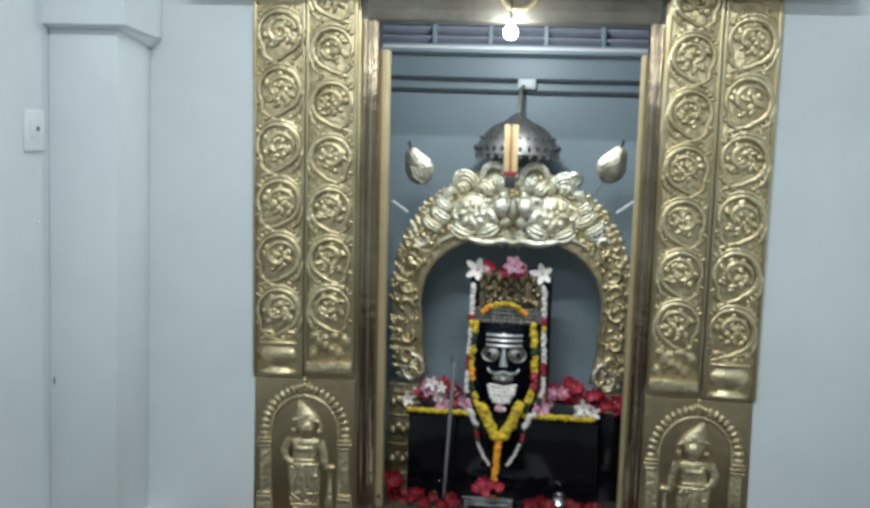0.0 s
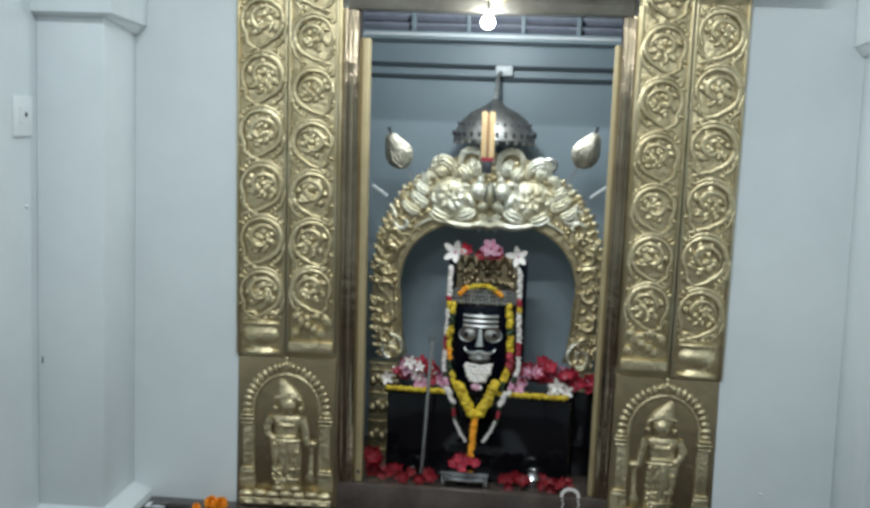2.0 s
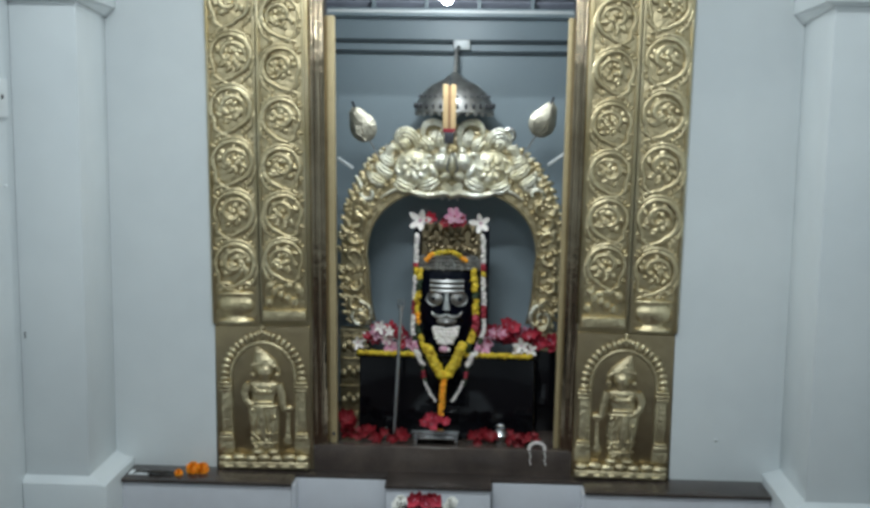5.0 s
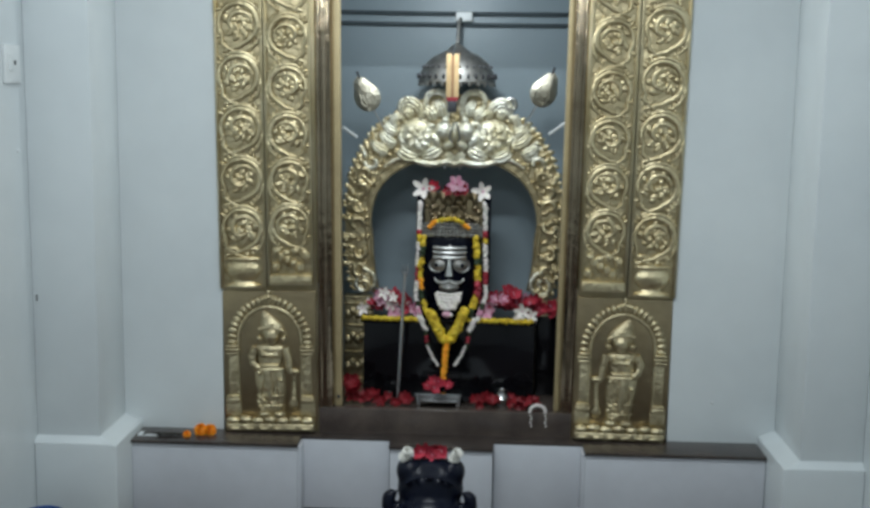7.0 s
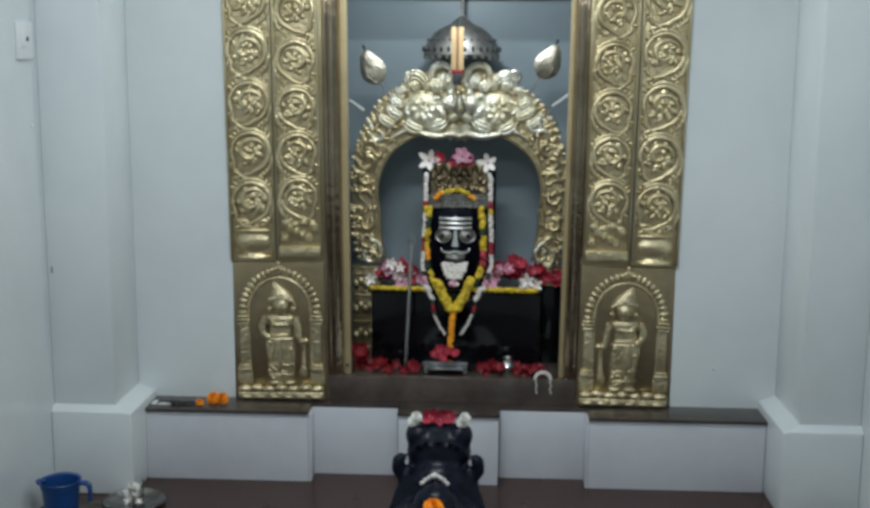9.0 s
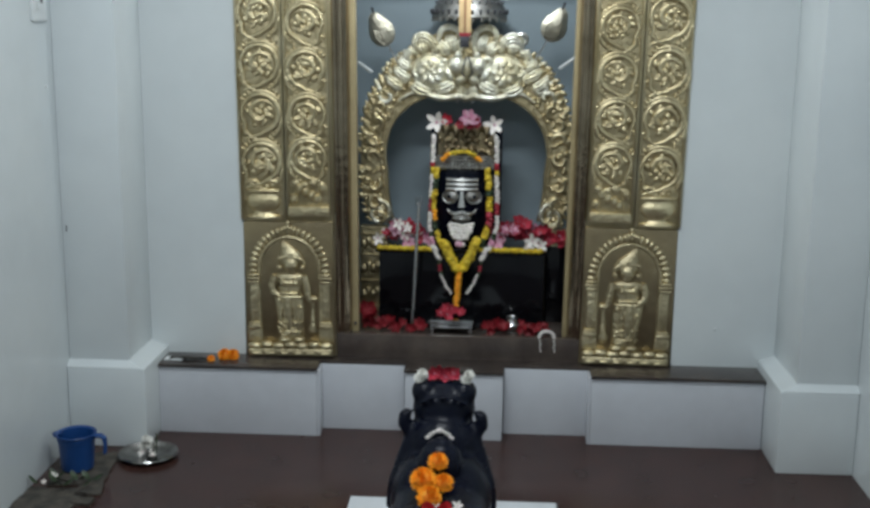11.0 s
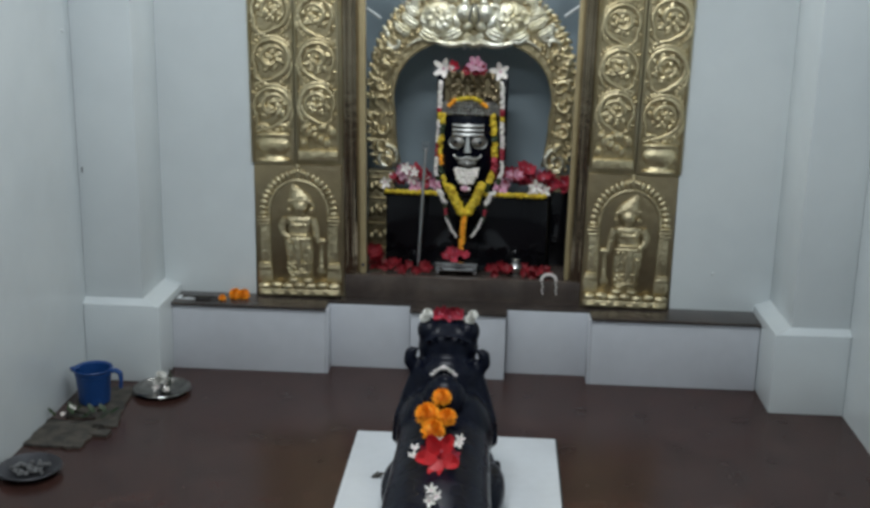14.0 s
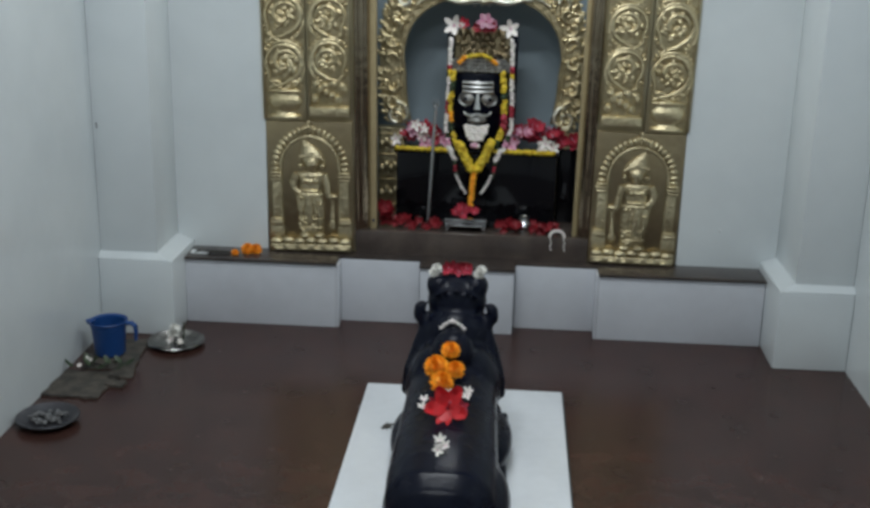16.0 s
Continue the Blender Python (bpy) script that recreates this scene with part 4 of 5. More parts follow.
for sx in (-1, 1):
    # roundel: thin hoop, domed plate, fanned leaves
    hoop = tube(B(), [(0.064 * math.cos(radians(a)), 0, 0.064 * math.sin(radians(a))) for a in range(0, 361, 12)], 0.0042, 8)
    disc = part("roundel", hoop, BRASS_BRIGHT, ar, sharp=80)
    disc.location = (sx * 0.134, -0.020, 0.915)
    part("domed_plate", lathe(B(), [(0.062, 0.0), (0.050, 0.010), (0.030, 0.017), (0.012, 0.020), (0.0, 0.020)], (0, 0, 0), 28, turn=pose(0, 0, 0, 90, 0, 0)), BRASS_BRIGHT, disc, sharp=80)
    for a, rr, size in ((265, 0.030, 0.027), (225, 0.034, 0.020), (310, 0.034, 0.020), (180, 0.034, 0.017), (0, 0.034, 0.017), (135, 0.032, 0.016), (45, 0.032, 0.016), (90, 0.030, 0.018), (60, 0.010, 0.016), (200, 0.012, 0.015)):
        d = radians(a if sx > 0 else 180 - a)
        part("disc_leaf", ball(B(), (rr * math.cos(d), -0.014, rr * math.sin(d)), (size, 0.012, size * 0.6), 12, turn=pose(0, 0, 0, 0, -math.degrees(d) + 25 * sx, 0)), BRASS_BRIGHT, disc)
    for pts, w in (
            # tall curls that stand beside the hanging strip
            ([(0.030, 0.985), (0.022, 1.020), (0.034, 1.062), (0.066, 1.078), (0.098, 1.064), (0.104, 1.030), (0.084, 1.012)], 0.0115),
            ([(0.050, 0.990), (0.052, 1.020), (0.068, 1.048)], 0.018),
            ([(0.080, 0.975), (0.086, 1.000), (0.110, 1.020)], 0.019),
            # shoulder leaves with rolled tips
            ([(0.118, 0.985), (0.128, 1.015), (0.156, 1.040), (0.184, 1.034), (0.190, 1.008), (0.172, 0.998)], 0.019),
            ([(0.150, 0.985), (0.166, 1.004), (0.164, 1.022)], 0.017),
            ([(0.190, 0.985), (0.214, 0.986), (0.222, 0.962), (0.204, 0.950)], 0.014),
            ([(0.204, 0.930), (0.232, 0.940), (0.250, 0.964)], 0.017), ([(0.210, 0.890), (0.244, 0.904), (0.268, 0.934)], 0.018),
            ([(0.236, 0.858), (0.270, 0.872), (0.296, 0.900)], 0.017),
            # broad bright lobes above the scalloped rim
            ([(0.048, 0.878), (0.078, 0.858), (0.120, 0.846)], 0.021), ([(0.200, 0.868), (0.170, 0.848), (0.130, 0.840)], 0.021), ([(0.036, 0.862), (0.020, 0.850), (0.0, 0.842)], 0.013)):
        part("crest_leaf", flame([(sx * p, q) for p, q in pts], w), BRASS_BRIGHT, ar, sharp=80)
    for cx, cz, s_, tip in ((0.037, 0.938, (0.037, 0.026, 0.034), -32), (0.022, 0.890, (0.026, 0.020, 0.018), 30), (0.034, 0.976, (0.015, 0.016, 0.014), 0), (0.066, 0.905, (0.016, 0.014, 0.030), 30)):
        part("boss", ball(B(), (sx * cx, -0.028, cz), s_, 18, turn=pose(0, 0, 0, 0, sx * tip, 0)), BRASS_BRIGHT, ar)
ring_end = lathe(B(), [(0.016, 0.0), (0.024, 0.004), (0.026, 0.010), (0.018, 0.014), (0.012, 0.008), (0.016, 0.0)], (0.196, -0.02, 1.035), 16, turn=pose(0, 0, 0, 90, 0, 0))
part("ring_curl", ring_end, SILVER, ar, "silver ring curl on the crest")
part("lotus_heart", tube(B(), [(0, -0.052, 0.968), (0, -0.056, 0.945), (0, -0.054, 0.915), (0, -0.046, 0.895)], [0.003, 0.009, 0.013, 0.005], 12), BRASS_BRIGHT, ar, sharp=80)
part("heart_outline", tube(B(), [(-0.004, -0.050, 0.972), (-0.014, -0.050, 0.940), (-0.019, -0.048, 0.912), (0.0, -0.048, 0.896), (0.019, -0.048, 0.912), (0.014, -0.050, 0.940), (0.004, -0.050, 0.972)], 0.0032, 8), DARK_SILVER, ar, "dark line round the lotus heart", sharp=80)
b = B()
bmesh.ops.create_circle(b, cap_ends=True, segments=36, radius=1.0, matrix=Matrix.Translation((0, 0, 0.955)) @ pose(0, 0, 0, 90, 0, 0) @ Matrix.Diagonal((0.215, 0.115, 1, 1)))
g = bmesh.ops.extrude_face_region(b, geom=b.faces[:])
bmesh.ops.translate(b, vec=(0, 0.016, 0), verts=[v for v in g["geom"] if isinstance(v, bmesh.types.BMVert)])
part("crest_plate", b, BRASS_RELIEF, ar)
b = B()
for k in range(9):
    ball(b, (-0.035 + 0.009 * k, -0.02, 0.815 + 0.008 * (k % 3)), (0.009, 0.009, 0.014), 7)
part("pendant", b, SILVER, ar, "silver pendant under the crest")
for sx in (-1, 1):
    b = B()
    box(b, sx * 0.345 - 0.05, sx * 0.345 + 0.05, -0.02, 0.03, 0.0, 0.335, 0.006)
    for z in (0.02, 0.12, 0.22, 0.30, 0.325):
        box(b, sx * 0.345 - 0.053, sx * 0.345 + 0.053, -0.026, 0.03, z, z + 0.008, 0.003)
    for z in (0.07, 0.17, 0.265):
        for k in range(5):
            ball(b, (sx * 0.345 - 0.035 + 0.0175 * k, -0.022, z + 0.012 * (k % 2)), (0.015, 0.010, 0.018), 7)
    part("footing", b, BRASS_RELIEF, ar)
    b = B()
    tube(b, [(sx * (0.325 + 0.05 * (1 - q / 18) * math.cos(radians(90 + 34 * q))), -0.02, 0.385 + 0.05 * (1 - q / 18) * math.sin(radians(90 + 34 * q))) for q in range(17)], [0.010 - 0.0004 * q for q in range(17)], 7)
    part("end_scroll", b, BRASS_BRIGHT, ar, sharp=80)

# Silver umbrella over the arch
um = thing("silver_umbrella", (0.014, 0.40, 1.432), "dark silver ceremonial umbrella with a pierced rim", "umbrella")
b = B()
lathe(b, [(0.142, 0.0), (0.147, 0.006), (0.140, 0.034), (0.120, 0.066), (0.086, 0.094), (0.040, 0.114), (0.022, 0.128), (0.012, 0.135), (0.0, 0.142), (0.0, 0.128), (0.064, 0.092), (0.134, 0.034), (0.138, 0.002), (0.142, 0.0)], (0, 0, 0), 34)
dome = part("dome", b, DARK_SILVER, um)
b = B()
for k in range(30):
    a = 2 * math.pi * k / 30
    ball(b, (0.147 * math.cos(a), 0.147 * math.sin(a), 0.024), (0.006, 0.006, 0.010), 6)
    ball(b, (0.130 * math.cos(a), 0.130 * math.sin(a), 0.056), (0.005, 0.005, 0.005), 5)
part("pierced_band", b, DARK_METAL, dome, "dark pierced holes of the rim")
b = B()
for k in range(26):
    a = 2 * math.pi * k / 26
    ball(b, (0.142 * math.cos(a), 0.142 * math.sin(a), -0.003), (0.007, 0.007, 0.008), 6)
tagged(part("fringe", b, DARK_SILVER, dome), kind="stuff")
dome.scale = (0.95, 0.95, 1.03)
part("pole", tube(B(), [(0, 0, -0.10), (0, 0, 0.14), (0.004, 0.04, 0.22), (0.008, 0.12, 0.235), (0.008, 0.175, 0.235)], 0.0065, 8), DARK_SILVER, um)
# White block added for the reflection on the cables; the pole ends in it.
part("hook", box(B(), -0.012, 0.05, 0.140, 0.167, 0.226, 0.262, 0.006), PLASTIC_WHITE, um, "white hook on the wall cable")
orn = thing("forehead_ornament", (0.006, 0.13, 1.385), "hanging yellow cloth strip ornament with a red tip", "ornament")
for q, w in ((-0.013, 0.0085), (0.013, 0.0085)):
    part("yellow_bar", box(B(), q - w, q + w, -0.003, 0.003, 0.0, 0.145, 0.002), material("yellow_cloth", (0.74, 0.52, 0.27), 0.7, 0, 0.12, 30), orn)
part("brown_bar", box(B(), -0.0045, 0.0045, -0.004, 0.002, 0.0, 0.14, 0.002), material("brown_cloth", (0.40, 0.22, 0.11), 0.7, 0, 0.12, 30), orn)
part("red_tip", box(B(), -0.02, 0.02, -0.003, 0.003, -0.012, 0.0, 0.002), RED, orn)
part("hook", tube(B(), [(0, 0, 0.14), (0.0, 0.08, 0.165), (0.0, 0.14, 0.18)], 0.0016, 6), STEEL, orn)
part("dark_tassel", box(B(), -0.016, 0.016, -0.002, 0.004, -0.05, -0.012, 0.003), DARK_METAL, orn)

# Leaf-shaped fans on sticks
for sx, cx, cz in ((-1, -0.302, 1.378), (1, 0.322, 1.402)):
    fa = thing("leaf_fan", (cx, 0.335, cz), "silver leaf-shaped fan on a thin stick", "fan", "leaf fans beside the arch")
    b = B()
    v = []
    for k in range(20):
        a = 2 * math.pi * k / 20
        r = 0.048 + (0.028 * max(0, math.cos(a)) ** 8)
        v.append((r * math.cos(a) * 1.08, r * math.sin(a) * 0.98))
    c0, c1 = b.verts.new((0, -0.011, 0)), b.verts.new((0, 0.012, 0))
    rim = [b.verts.new((p, 0, q)) for p, q in v]
    mid = [b.verts.new((p * 0.6, -0.009, q * 0.6)) for p, q in v]
    for k in range(20):
        j = (k + 1) % 20
        b.faces.new((rim[k], rim[j], mid[j], mid[k]))
        b.faces.new((mid[k], mid[j], c0))
        b.faces.new((rim[k], rim[j], c1))
    for k in range(-2, 3):
        tube(b, [(-0.044, -0.004, 0.006 * k), (-0.01, -0.010, 0.013 * k), (0.035, -0.006, 0.007 * k), (0.06, -0.003, 0.0)], 0.0028, 5)
    o = part("blade", b, FAN_METAL, fa, "pale gilt leaf-shaped blade")
    o.rotation_euler = (0, radians(-(90 - sx * 28)), 0)
    part("stick", tube(B(), [(sx * -0.02, 0.004, -0.04), (sx * -0.09, 0.0, -0.16)], 0.003, 6), SILVER, fa)
    part("tip", tube(B(), [(sx * 0.026, 0, 0.06), (sx * 0.038, 0, 0.09)], [0.003, 0.005], 6), DARK_METAL, fa)
for sx, p, q in ((-1, (-0.385, 0.30, 1.272), (-0.340, 0.34, 1.236)), (1, (0.400, 0.29, 1.300), (0.348, 0.34, 1.258))):
    tagged(part("white_bracket", tube(B(), [p, q], 0.006, 8), PLASTIC_WHITE), "white painted bracket bar holding the arch", "bracket", "brackets of the arch")

# Back of the niche: cables, beam and louvre
for z in (1.690, 1.650):
    tagged(part("black_cable", tube(B(), [(-0.62, NB - 0.012, z), (0.0, NB - 0.012, z - 0.003), (0.62, NB - 0.012, z)], 0.0075, 8), CABLE), "dark grey cable running along the niche wall", "cable", "cables on the niche wall")
beam = thing("ceiling_beam", (0, 0.50, 1.77), "grey painted beam with a bright metal edge", "beam", kind="structure")
part("beam_body", box(B(), -0.62, 0.62, -0.05, 0.08, 0.0, 0.03, 0.003), NICHE, beam)
# The steel strip is coloured white for the bulb's reflection along it.
part("metal_edge", box(B(), -0.62, 0.62, -0.064, -0.05, 0.010, 0.022, 0.003), PLASTIC_WHITE, beam)
lv = thing("louvre_vent", (0, 0.52, 1.80), "grey louvre vent with slats high in the niche", "vent", kind="structure")
part("backing", box(B(), -0.62, 0.62, 0.04, 0.058, 0.0, 0.18, 0.002), DARK_METAL, lv)
slat = mesh_from(box(B(), -0.088, 0.088, -0.02, 0.02, -0.004, 0.004, 0.001), "slat", material("grey_slat_paint", (0.42, 0.44, 0.52), 0.45, 0, 0.1, 20))
for k in range(7):
    for j in range(5):
        o = part("slat", slat, None, lv)
        o.location, o.rotation_euler = (-0.57 + 0.19 * k, 0.01, 0.018 + 0.032 * j), (radians(-28), 0, 0)
for k in range(8):
    part("post", box(B(), -0.665 + 0.19 * k - 0.007, -0.665 + 0.19 * k + 0.007, -0.02, 0.05, 0.0, 0.18, 0.001), NICHE, lv)
bb = thing("light_bulb", (0.0, -0.035, 1.793), "lit white bulb hanging in the shrine opening", "bulb")
part("glass", ball(B(), (0, 0, 0), (0.020, 0.020, 0.020), 16), BULB, bb).visible_shadow = False
part("cap", lathe(B(), [(0.0, 0.028), (0.012, 0.028), (0.013, 0.045), (0.0, 0.05)], (0, 0, -0.01), 14), PLASTIC_WHITE, bb)
part("flex", tube(B(), [(0, 0, 0.03), (0, 0, 0.118)], 0.003, 6), BLACK_PLASTIC, bb)
for q, y in ((-0.12, -1.6), (-0.25, -3.4)):
    cl = thing("tube_light", (q, y, 2.755), "lit ceiling tube light", "lamp", "ceiling tube lights")
    part("batten", box(B(), -0.48, 0.48, -0.025, 0.025, 0.012, 0.045, 0.004), PLASTIC_WHITE, cl)

# ---- floor slab and bull ----
slab = structure("floor_slab", box(B(), -0.29, 0.325, -1.95, -0.697, 0.0, 0.03, 0.004), SLAB, "white marble slab under the bull statue", "slab")
joint = structure("slab_border", box(B(), -0.294, 0.333, -1.96, -0.652, 0.0, 0.010, 0.002), BLACK_PLASTIC, "thin dark polished border round the marble slab", "border")
b = B()
box(b, -0.15, 0.158, -1.75, -0.93, 0.03, 0.062, 0.006)
# barrel of the body, ring by ring: y, half width, centre z, half height
rings = []
for y, w, zc, h in ((-1.752, 0.03, 0.12, 0.03), (-1.742, 0.078, 0.128, 0.064), (-1.722, 0.108, 0.134, 0.088), (-1.68, 0.130, 0.144, 0.106), (-1.60, 0.134, 0.150, 0.112), (-1.48, 0.134, 0.155, 0.118), (-1.36, 0.130, 0.160, 0.122), (-1.24, 0.126, 0.170, 0.132), (-1.14, 0.122, 0.185, 0.145), (-1.06, 0.108, 0.21, 0.145), (-0.99, 0.085, 0.22, 0.12), (-0.96, 0.05, 0.22, 0.07)):
    ring = []
    for k in range(28):
        a = 2 * math.pi * k / 28
        c, s_ = math.cos(a), math.sin(a)
        ring.append(b.verts.new((w * math.copysign(abs(c) ** 0.72, c), y, zc + h * math.copysign(abs(s_) ** 0.8, s_))))
    rings.append(ring)
for p, q in zip(rings, rings[1:]):
    for k in range(28):
        b.faces.new((p[k], p[(k + 1) % 28], q[(k + 1) % 28], q[k]))
b.faces.new(rings[0])
b.faces.new(rings[-1][::-1])
for p, s in (((0, -1.170, 0.335), (0.060, 0.060, 0.070)), ((0, -1.06, 0.34), (0.094, 0.075, 0.09)), ((0.092, -1.57, 0.11), (0.076, 0.16, 0.092)), ((-0.075, -1.58, 0.10), (0.068, 0.13, 0.08)),
             ((0, -1.01, 0.43), (0.084, 0.07, 0.066)), ((0, -0.92, 0.40), (0.064, 0.10, 0.058)), ((0, -0.85, 0.375), (0.05, 0.05, 0.048)), ((-0.052, -1.01, 0.475), (0.036, 0.04, 0.034)), ((0.052, -1.01, 0.475), (0.036, 0.04, 0.034)), ((0, -1.0, 0.475), (0.066, 0.04, 0.032)),
             ((-0.12, -1.18, 0.09), (0.045, 0.14, 0.05)), ((0.125, -1.18, 0.09), (0.045, 0.14, 0.05)), ((-0.10, -1.02, 0.085), (0.04, 0.10, 0.035)), ((0.10, -1.02, 0.085), (0.04, 0.10, 0.035))):
    ball(b, p, s, 22)
for sx in (-1, 1):
    tube(b, [(sx * 0.085, -1.05, 0.435), (sx * 0.101, -1.055, 0.425), (sx * 0.104, -1.06, 0.40), (sx * 0.09, -1.065, 0.375)], [0.012, 0.017, 0.018, 0.012], 10)
    ball(b, (sx * 0.070, -1.13, 0.245), (0.058, 0.10, 0.105), 16, turn=pose(0, 0, 0, 0, -sx * 14, 0))
    tube(b, [(sx * 0.066, -1.045, 0.40), (sx * 0.088, -1.07, 0.33), (sx * 0.112, -1.09, 0.25), (sx * 0.118, -1.10, 0.18)], [0.022, 0.028, 0.03, 0.03], 12)
for y, rx, rz, zc, w in ((-1.30, 0.128, 0.132, 0.165, 0.007), (-1.318, 0.128, 0.130, 0.163, 0.004), (-1.055, 0.086, 0.07, 0.41, 0.005)):
    tube(b, [(rx * math.cos(radians(a)), y - 0.02 * math.sin(radians(a)), zc + rz * math.sin(radians(a))) for a in range(10, 171, 8)], w, 8)
bull = tagged(part("bull_statue", b, BLACK_STONE), "black stone statue of a seated bull on a white slab", "statue")
mod = bull.modifiers.new("blend", "REMESH")
mod.mode, mod.voxel_size, mod.use_smooth_shade = "VOXEL", 0.0055, True
mod = bull.modifiers.new("soften", "SMOOTH")
mod.factor, mod.iterations = 0.5, 18

for q, y, z, r in ((-0.004, -1.232, 0.366, 0.026), (-0.037, -1.275, 0.336, 0.033), (0.012, -1.285, 0.334, 0.026), (-0.021, -1.335, 0.318, 0.032)):
    flower("orange", (q, y, z), r, "on the bull's back", 35)
big = new("hibiscus_flower", open_flower([RED_BRIGHT, RED], 1.0, 5, 0.34, 0.22, 0.05, 77, nu=8))
big.matrix_basis = Matrix.Translation((0.002, -1.440, 0.298)) @ pose(0, 0, 0, 56, 0, 0) @ pose(0, 0, 0, 0, 0, 52) @ Matrix.Scale(0.056, 4)
tagged(big, "large bright red hibiscus flower on the bull's back", "flower", "flowers on the bull's back")
for q, y, z in ((-0.030, -1.41, 0.292), (0.032, -1.43, 0.291)):
    flower("red", (q, y, z), 0.024, "on the bull's back", 40)
for q, y, z in ((0.050, -1.345, 0.303), (0.046, -1.365, 0.299), (-0.060, -1.39, 0.294), (-0.062, -1.425, 0.290), (0.0, -1.375, 0.308)):
    flower("white", (q, y, z), 0.015, "on the bull's back", 30)
for q, y, z in ((-0.008, -1.575, 0.272), (0.006, -1.595, 0.268), (-0.010, -1.615, 0.266)):
    flower("white", (q, y, z + 0.004), 0.017, "on the bull's back", 40)
for k in range(5):
    flower("red", (-0.030 + 0.015 * k, -1.0 + 0.008 * (k % 2), 0.515 + 0.006 * (k % 2)), 0.022, "on the bull's head", 60)
for sx in (-1, 1):
    for k in range(2):
        flower("jasmine", (sx * 0.062 - 0.004 + 0.008 * k, -1.02, 0.512 + 0.012 * k), 0.015, "on the bull's head", 60)
b = B()
tube(b, [(-0.036, -1.135, 0.391), (-0.006, -1.12, 0.412), (0.026, -1.135, 0.393)], 0.004, 6)
for k in range(9):
    ball(b, (-0.037 + 0.008 * k, -1.135 + 0.004 * (k % 2), 0.393 + 0.018 * math.sin(k / 8 * math.pi)), (0.0055, 0.005, 0.0055), 6)
tagged(part("jasmine_string", b, WHITE_PETAL), "short white jasmine string on the bull's neck", "garland")

# ---- things by the side wall ----
mug = thing("plastic_mug", (-1.195, -0.505, 0.008), "blue plastic bathing mug on a brown cloth", "mug")
b = B()
lathe(b, [(0.0, 0.0), (0.046, 0.0), (0.050, 0.004), (0.058, 0.104), (0.059, 0.114), (0.065, 0.118), (0.063, 0.121), (0.056, 0.116), (0.047, 0.008), (0.0, 0.006)], (0, 0, 0), 30)
cup_ = part("cup", b, BLUE, mug)
part("rim_band", lathe(B(), [(0.0586, 0.098), (0.0602, 0.099), (0.0606, 0.106), (0.0590, 0.107), (0.0586, 0.098)], (0, 0, 0), 30), BLUE, cup_)
part("handle", tube(B(), [(0.056, 0, 0.110), (0.080, -0.004, 0.114), (0.093, -0.006, 0.106), (0.095, -0.006, 0.085), (0.093, -0.006, 0.055)], [0.008, 0.008, 0.008, 0.007, 0.006], 8, flat=1.4), BLUE, mug)
part("spout", lathe(B(), [(0.012, 0.0), (0.016, 0.012), (0.014, 0.013), (0.0, 0.004)], (-0.060, -0.004, 0.106), 10), BLUE, cup_)

pl = thing("steel_plate", (-1.005, -0.378, 0.0), "round stainless steel plate with small offerings on it", "plate")
b = B()
lathe(b, [(0.0, 0.0), (0.075, 0.0), (0.096, 0.016), (0.099, 0.016), (0.097, 0.019), (0.076, 0.004), (0.0, 0.003)], (0, 0, 0), 36)
part("dish", b, PLATE_STEEL, pl)
cup = thing("steel_cup", (-1.0, -0.373, 0.004), "small steel cup standing on the plate", "cup")
part("body", lathe(B(), [(0.0, 0.0), (0.014, 0.0), (0.019, 0.03), (0.020, 0.032), (0.017, 0.028), (0.0, 0.004)], (0, 0, 0), 16), STEEL, cup)
for q, y, z, r in ((-1.02, -0.358, 0.03, 0.022), (-1.01, -0.353, 0.046, 0.018), (-0.985, -0.398, 0.014, 0.014), (-1.025, -0.378, 0.014, 0.016), (-1.015, -0.368, 0.058, 0.014)):
    flower("jasmine" if z > 0.02 else "white", (q, y, z), r, "on the steel plate", 45)
tagged(part("stem", tube(B(), [(-0.985, -0.363, 0.006), (-0.98, -0.358, 0.05), (-0.984, -0.353, 0.075)], 0.0022, 6), LEAF), "thin green stem standing in the plate", "stem")


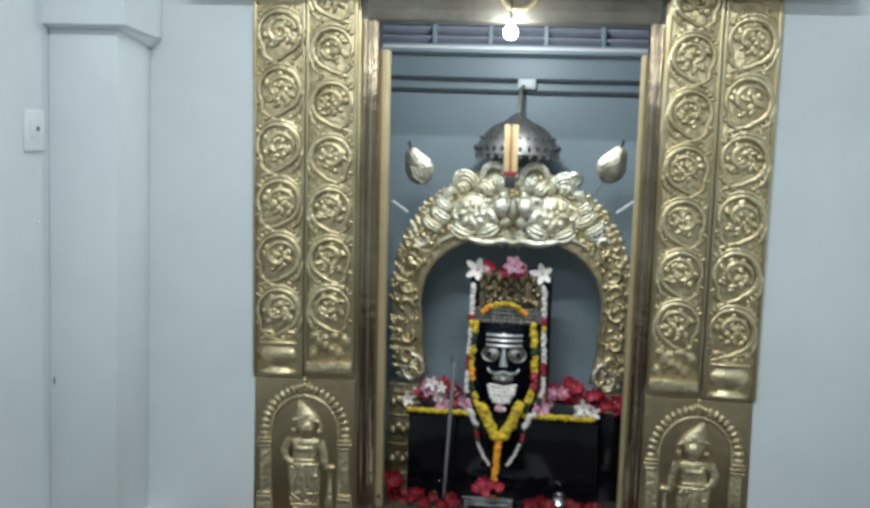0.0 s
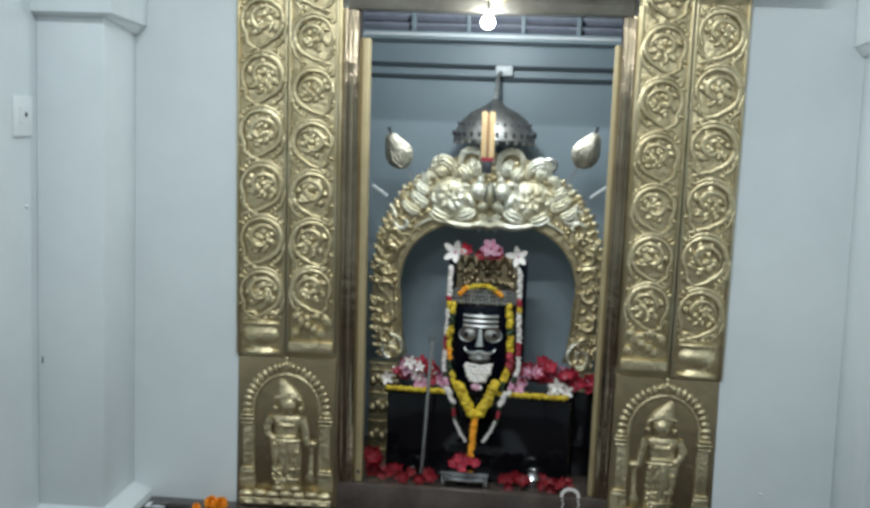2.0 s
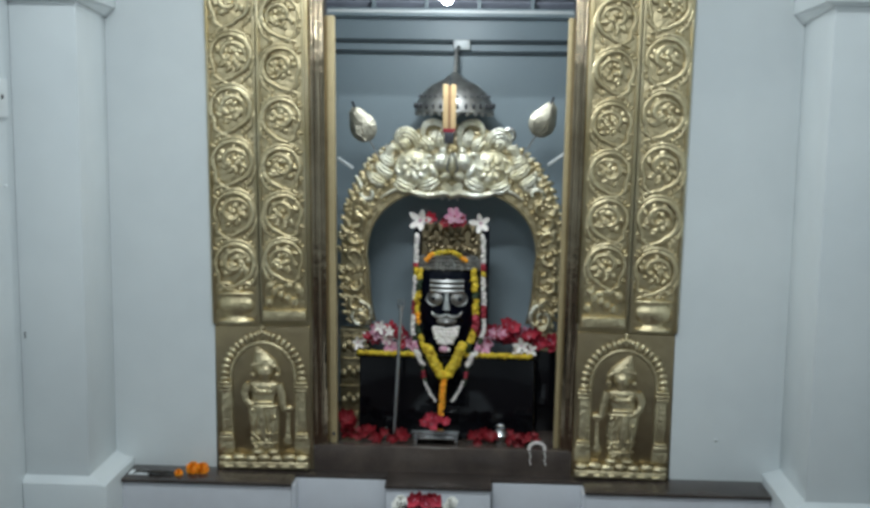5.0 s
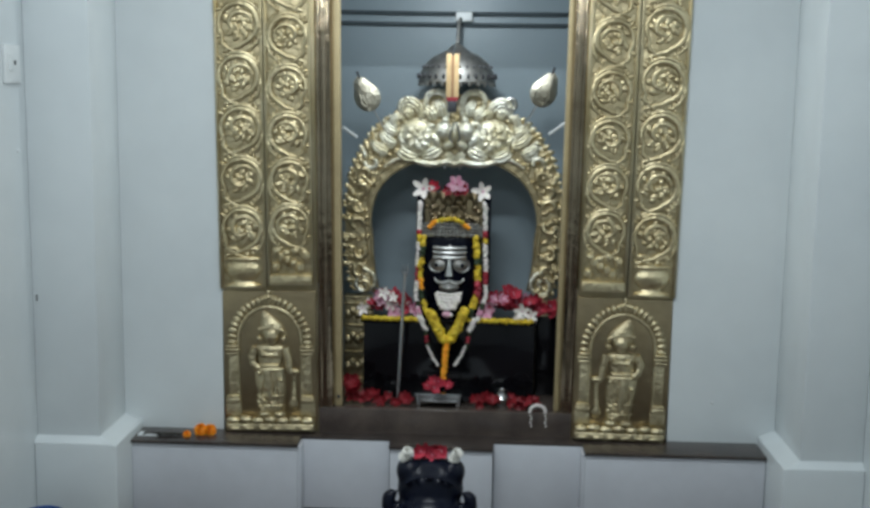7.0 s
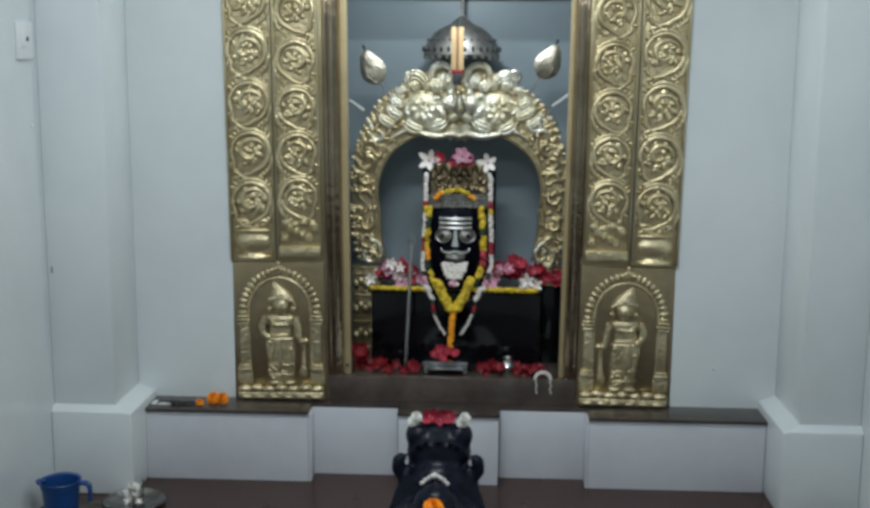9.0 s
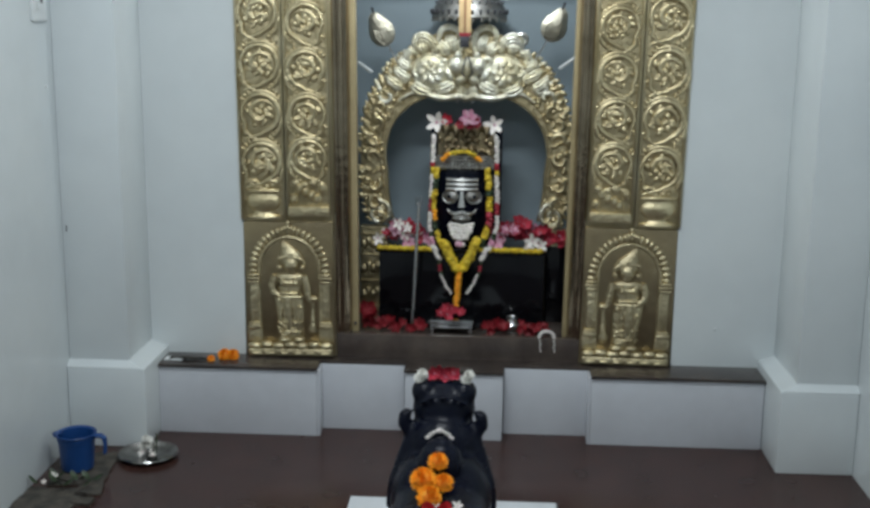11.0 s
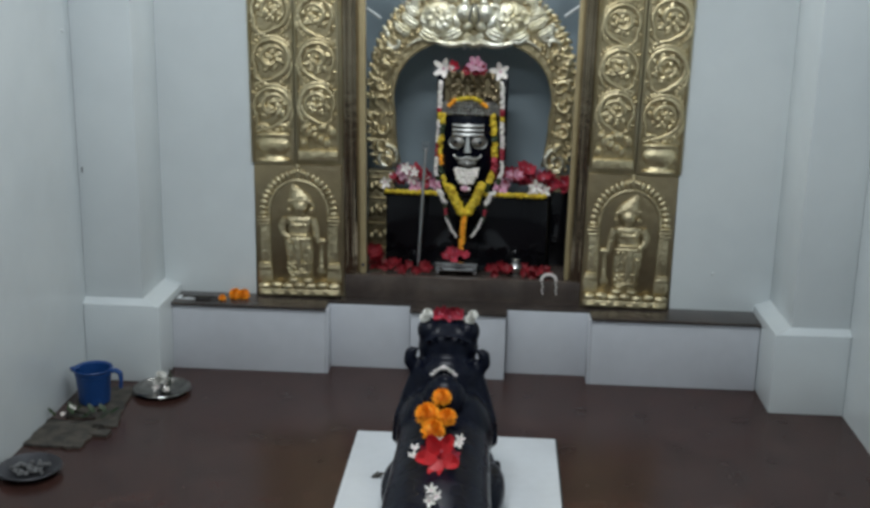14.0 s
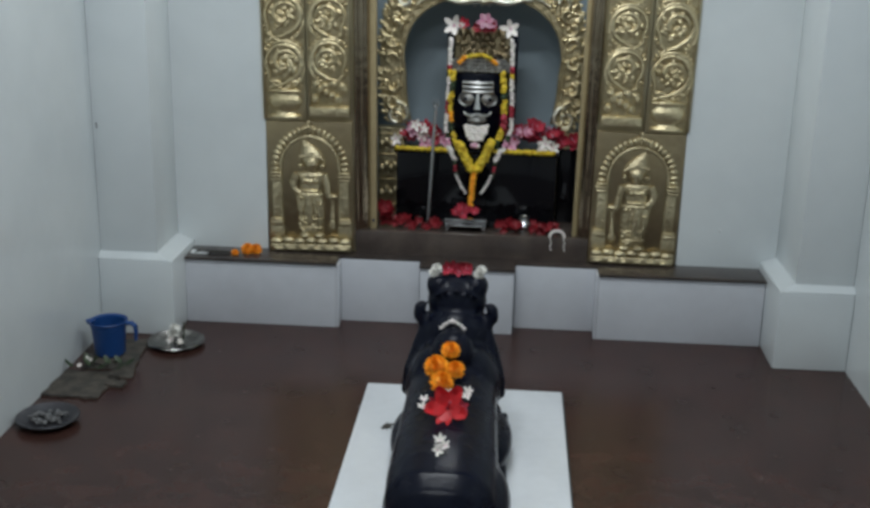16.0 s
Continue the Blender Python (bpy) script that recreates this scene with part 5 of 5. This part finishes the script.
def cloth(name, cx, cy, w, d, seed, rz, label, lift=0.012):
    """A crumpled folded cloth sheet with thickness."""
    rnd = random.Random(seed)
    b = B()
    nx, ny = 14, 12
    top, low = [], []
    off = Vector((seed * 3.1, seed * 1.7, 0))
    for i in range(nx + 1):
        for j in range(ny + 1):
            q = (i / nx - 0.5) * w * (1 + 0.10 * noise.noise(Vector((j * 0.5, seed, 0))))
            y = (j / ny - 0.5) * d * (1 + 0.12 * noise.noise(Vector((i * 0.5, seed + 5, 0))))
            h = 0.004 + lift * (0.55 + 0.9 * noise.noise(Vector((q * 18, y * 18, 0)) + off)) + 0.4 * lift * abs(noise.noise(Vector((q * 50, y * 50, 0)) + off))
            top.append(b.verts.new((q, y, max(0.004, h))))
            low.append(b.verts.new((q, y, 0.0005)))
    for i in range(nx):
        for j in range(ny):
            k = i * (ny + 1) + j
            b.faces.new((top[k], top[k + ny + 1], top[k + ny + 2], top[k + 1]))
            b.faces.new((low[k], low[k + 1], low[k + ny + 2], low[k + ny + 1]))
    edge = [i * (ny + 1) for i in range(nx + 1)] + [nx * (ny + 1) + j for j in range(1, ny + 1)] + [i * (ny + 1) + ny for i in range(nx - 1, -1, -1)] + list(range(ny - 1, 0, -1))
    for p, q in zip(edge, edge[1:] + edge[:1]):
        b.faces.new((top[p], low[p], low[q], top[q]))
    ob = tagged(part(name, b, CLOTH), label, "cloth", "cloths by the side wall")
    ob.matrix_basis = pose(cx, cy, 0.0, 0, 0, rz)
    return ob


cloth("jute_cloth", -1.175, -0.50, 0.17, 0.26, 2, 6, "brown jute cloth under the blue mug", 0.004)
cloth("folded_cloth", -1.200, -0.760, 0.18, 0.20, 4, -2, "flat brown jute cloth beside the side wall", 0.006)
cloth("folded_cloth", -1.100, -0.665, 0.075, 0.075, 6, 12, "small crumpled brown cloth beside the side wall", 0.012)
cloth("folded_cloth", -1.092, -0.750, 0.060, 0.040, 9, -6, "small crumpled brown cloth beside the side wall", 0.010)
b = B()
for k in range(14):
    q, y = -1.25 + 0.012 * k + flower_rnd.uniform(-0.01, 0.01), -0.64 + flower_rnd.uniform(-0.05, 0.03)
    petal(b, Matrix.Translation((q, y, 0.022)) @ pose(0, 0, 0, flower_rnd.uniform(-20, 20), -15, flower_rnd.uniform(0, 360)), 0.035, 0.009, 0.012)
tagged(part("leaf_sprig", b, LEAF), "wilted dark green leaves on the brown cloth", "leaves")
for q, y, r in ((-1.235, -0.615, 0.012), (-1.215, -0.625, 0.010), (-1.24, -0.67, 0.010)):
    flower("white", (q, y, 0.028), r, "on the brown cloth", 20)
bw = thing("steel_dish", (-1.197, -1.035, 0.0), "dark steel dish with dry offerings on the floor", "dish")
b = B()
lathe(b, [(0.0, 0.0), (0.06, 0.0), (0.088, 0.022), (0.092, 0.022), (0.09, 0.025), (0.062, 0.005), (0.0, 0.004)], (0, 0, 0), 32)
part("bowl", b, DARK_METAL, bw)
b = B()
for k in range(26):
    a, d = flower_rnd.uniform(0, 6.28), flower_rnd.uniform(0, 0.055)
    ball(b, (d * math.cos(a), d * math.sin(a), 0.012 + 0.006 * flower_rnd.random()), (flower_rnd.uniform(0.006, 0.014), flower_rnd.uniform(0.006, 0.012), 0.007), 6)
part("offerings", b, material("grey_ash", (0.22, 0.22, 0.22), 0.8, 0, 0.4, 60, 0.002, 150), bw)

# ---- on the ledge ----
flower("orange", (-0.815, -0.075, 0.264), 0.024, "on the altar ledge", 50)
flower("orange", (-0.785, -0.07, 0.263), 0.022, "on the altar ledge", 50)
flower("orange", (-0.855, -0.105, 0.258), 0.014, "on the altar ledge", 60)
b = B()
for k in range(6):
    tube(b, [(-0.86 - 0.012 * k, -0.10 - 0.004 * k, 0.255 + 0.004 * (k % 3)), (-0.93 - 0.014 * k, -0.095, 0.259), (-1.0, -0.085 - 0.006 * k, 0.256)], 0.0028, 5)
tagged(part("twig_bundle", b, CLOTH), "small bundle of dry twigs on the ledge", "twigs")
b = B()
box(b, -1.02, -0.955, -0.115, -0.075, 0.2515, 0.256, 0.001)
tagged(part("folded_paper", b, PLASTIC_WHITE), "folded white paper lying on the ledge", "paper")

# ---- switch plate on the side wall ----
sw = thing("switch_plate", (FLOOR_W, -0.37, 1.467), "white plastic switch plate on the side wall", "switch")
sp = part("plate", box(B(), 0.0, 0.010, -0.055, 0.055, -0.055, 0.058, 0.004), PLASTIC_WHITE, sw)
part("rocker", box(B(), 0.010, 0.014, -0.03, -0.005, -0.02, 0.03, 0.002), PLASTIC_WHITE, sp)
part("socket_hole", lathe(B(), [(0.0, 0.0), (0.007, 0.0), (0.007, 0.003), (0.0, 0.003)], (0.009, 0.012, 0.006), 12, turn=pose(0, 0, 0, 0, 90, 0)), BLACK_PLASTIC, sp)

# ---- small marks ----
# A thin dark sliver added for a scuff mark on the pilaster.
b = B()
box(b, -0.0016, 0.0016, -0.003, 0.0, -0.010, 0.010, 0.0005)
o = tagged(part("wall_scuff", b, DARK_METAL), "small dark metal hook on the pilaster", "hook")
o.location = (-1.280, -0.27, 0.745)
# Added white beads that imitate lamp glints on the glossy paint.
for q, y, z in ((-1.292, -0.338, 1.210), (0.897, -0.010, 0.388)):
    b = B()
    ball(b, (0, 0, 0), (0.005, 0.004, 0.005), 10)
    o = tagged(part("wall_glint", b, PLASTIC_WHITE), "tiny white plastic plug in the wall", "plug", "plugs in the walls")
    o.location = (q, y - 0.002, z)
b = B()
for k in range(7):
    tube(b, [(flower_rnd.uniform(-0.02, 0.02), flower_rnd.uniform(-0.02, 0.02), 0.002), (flower_rnd.uniform(-0.02, 0.02), flower_rnd.uniform(-0.02, 0.02), 0.006)], 0.0022, 5)
o = tagged(part("dry_sprig", b, CLOTH), "dry brown sprig lying on the marble slab", "sprig")
o.location = (-0.19, -1.01, 0.030)
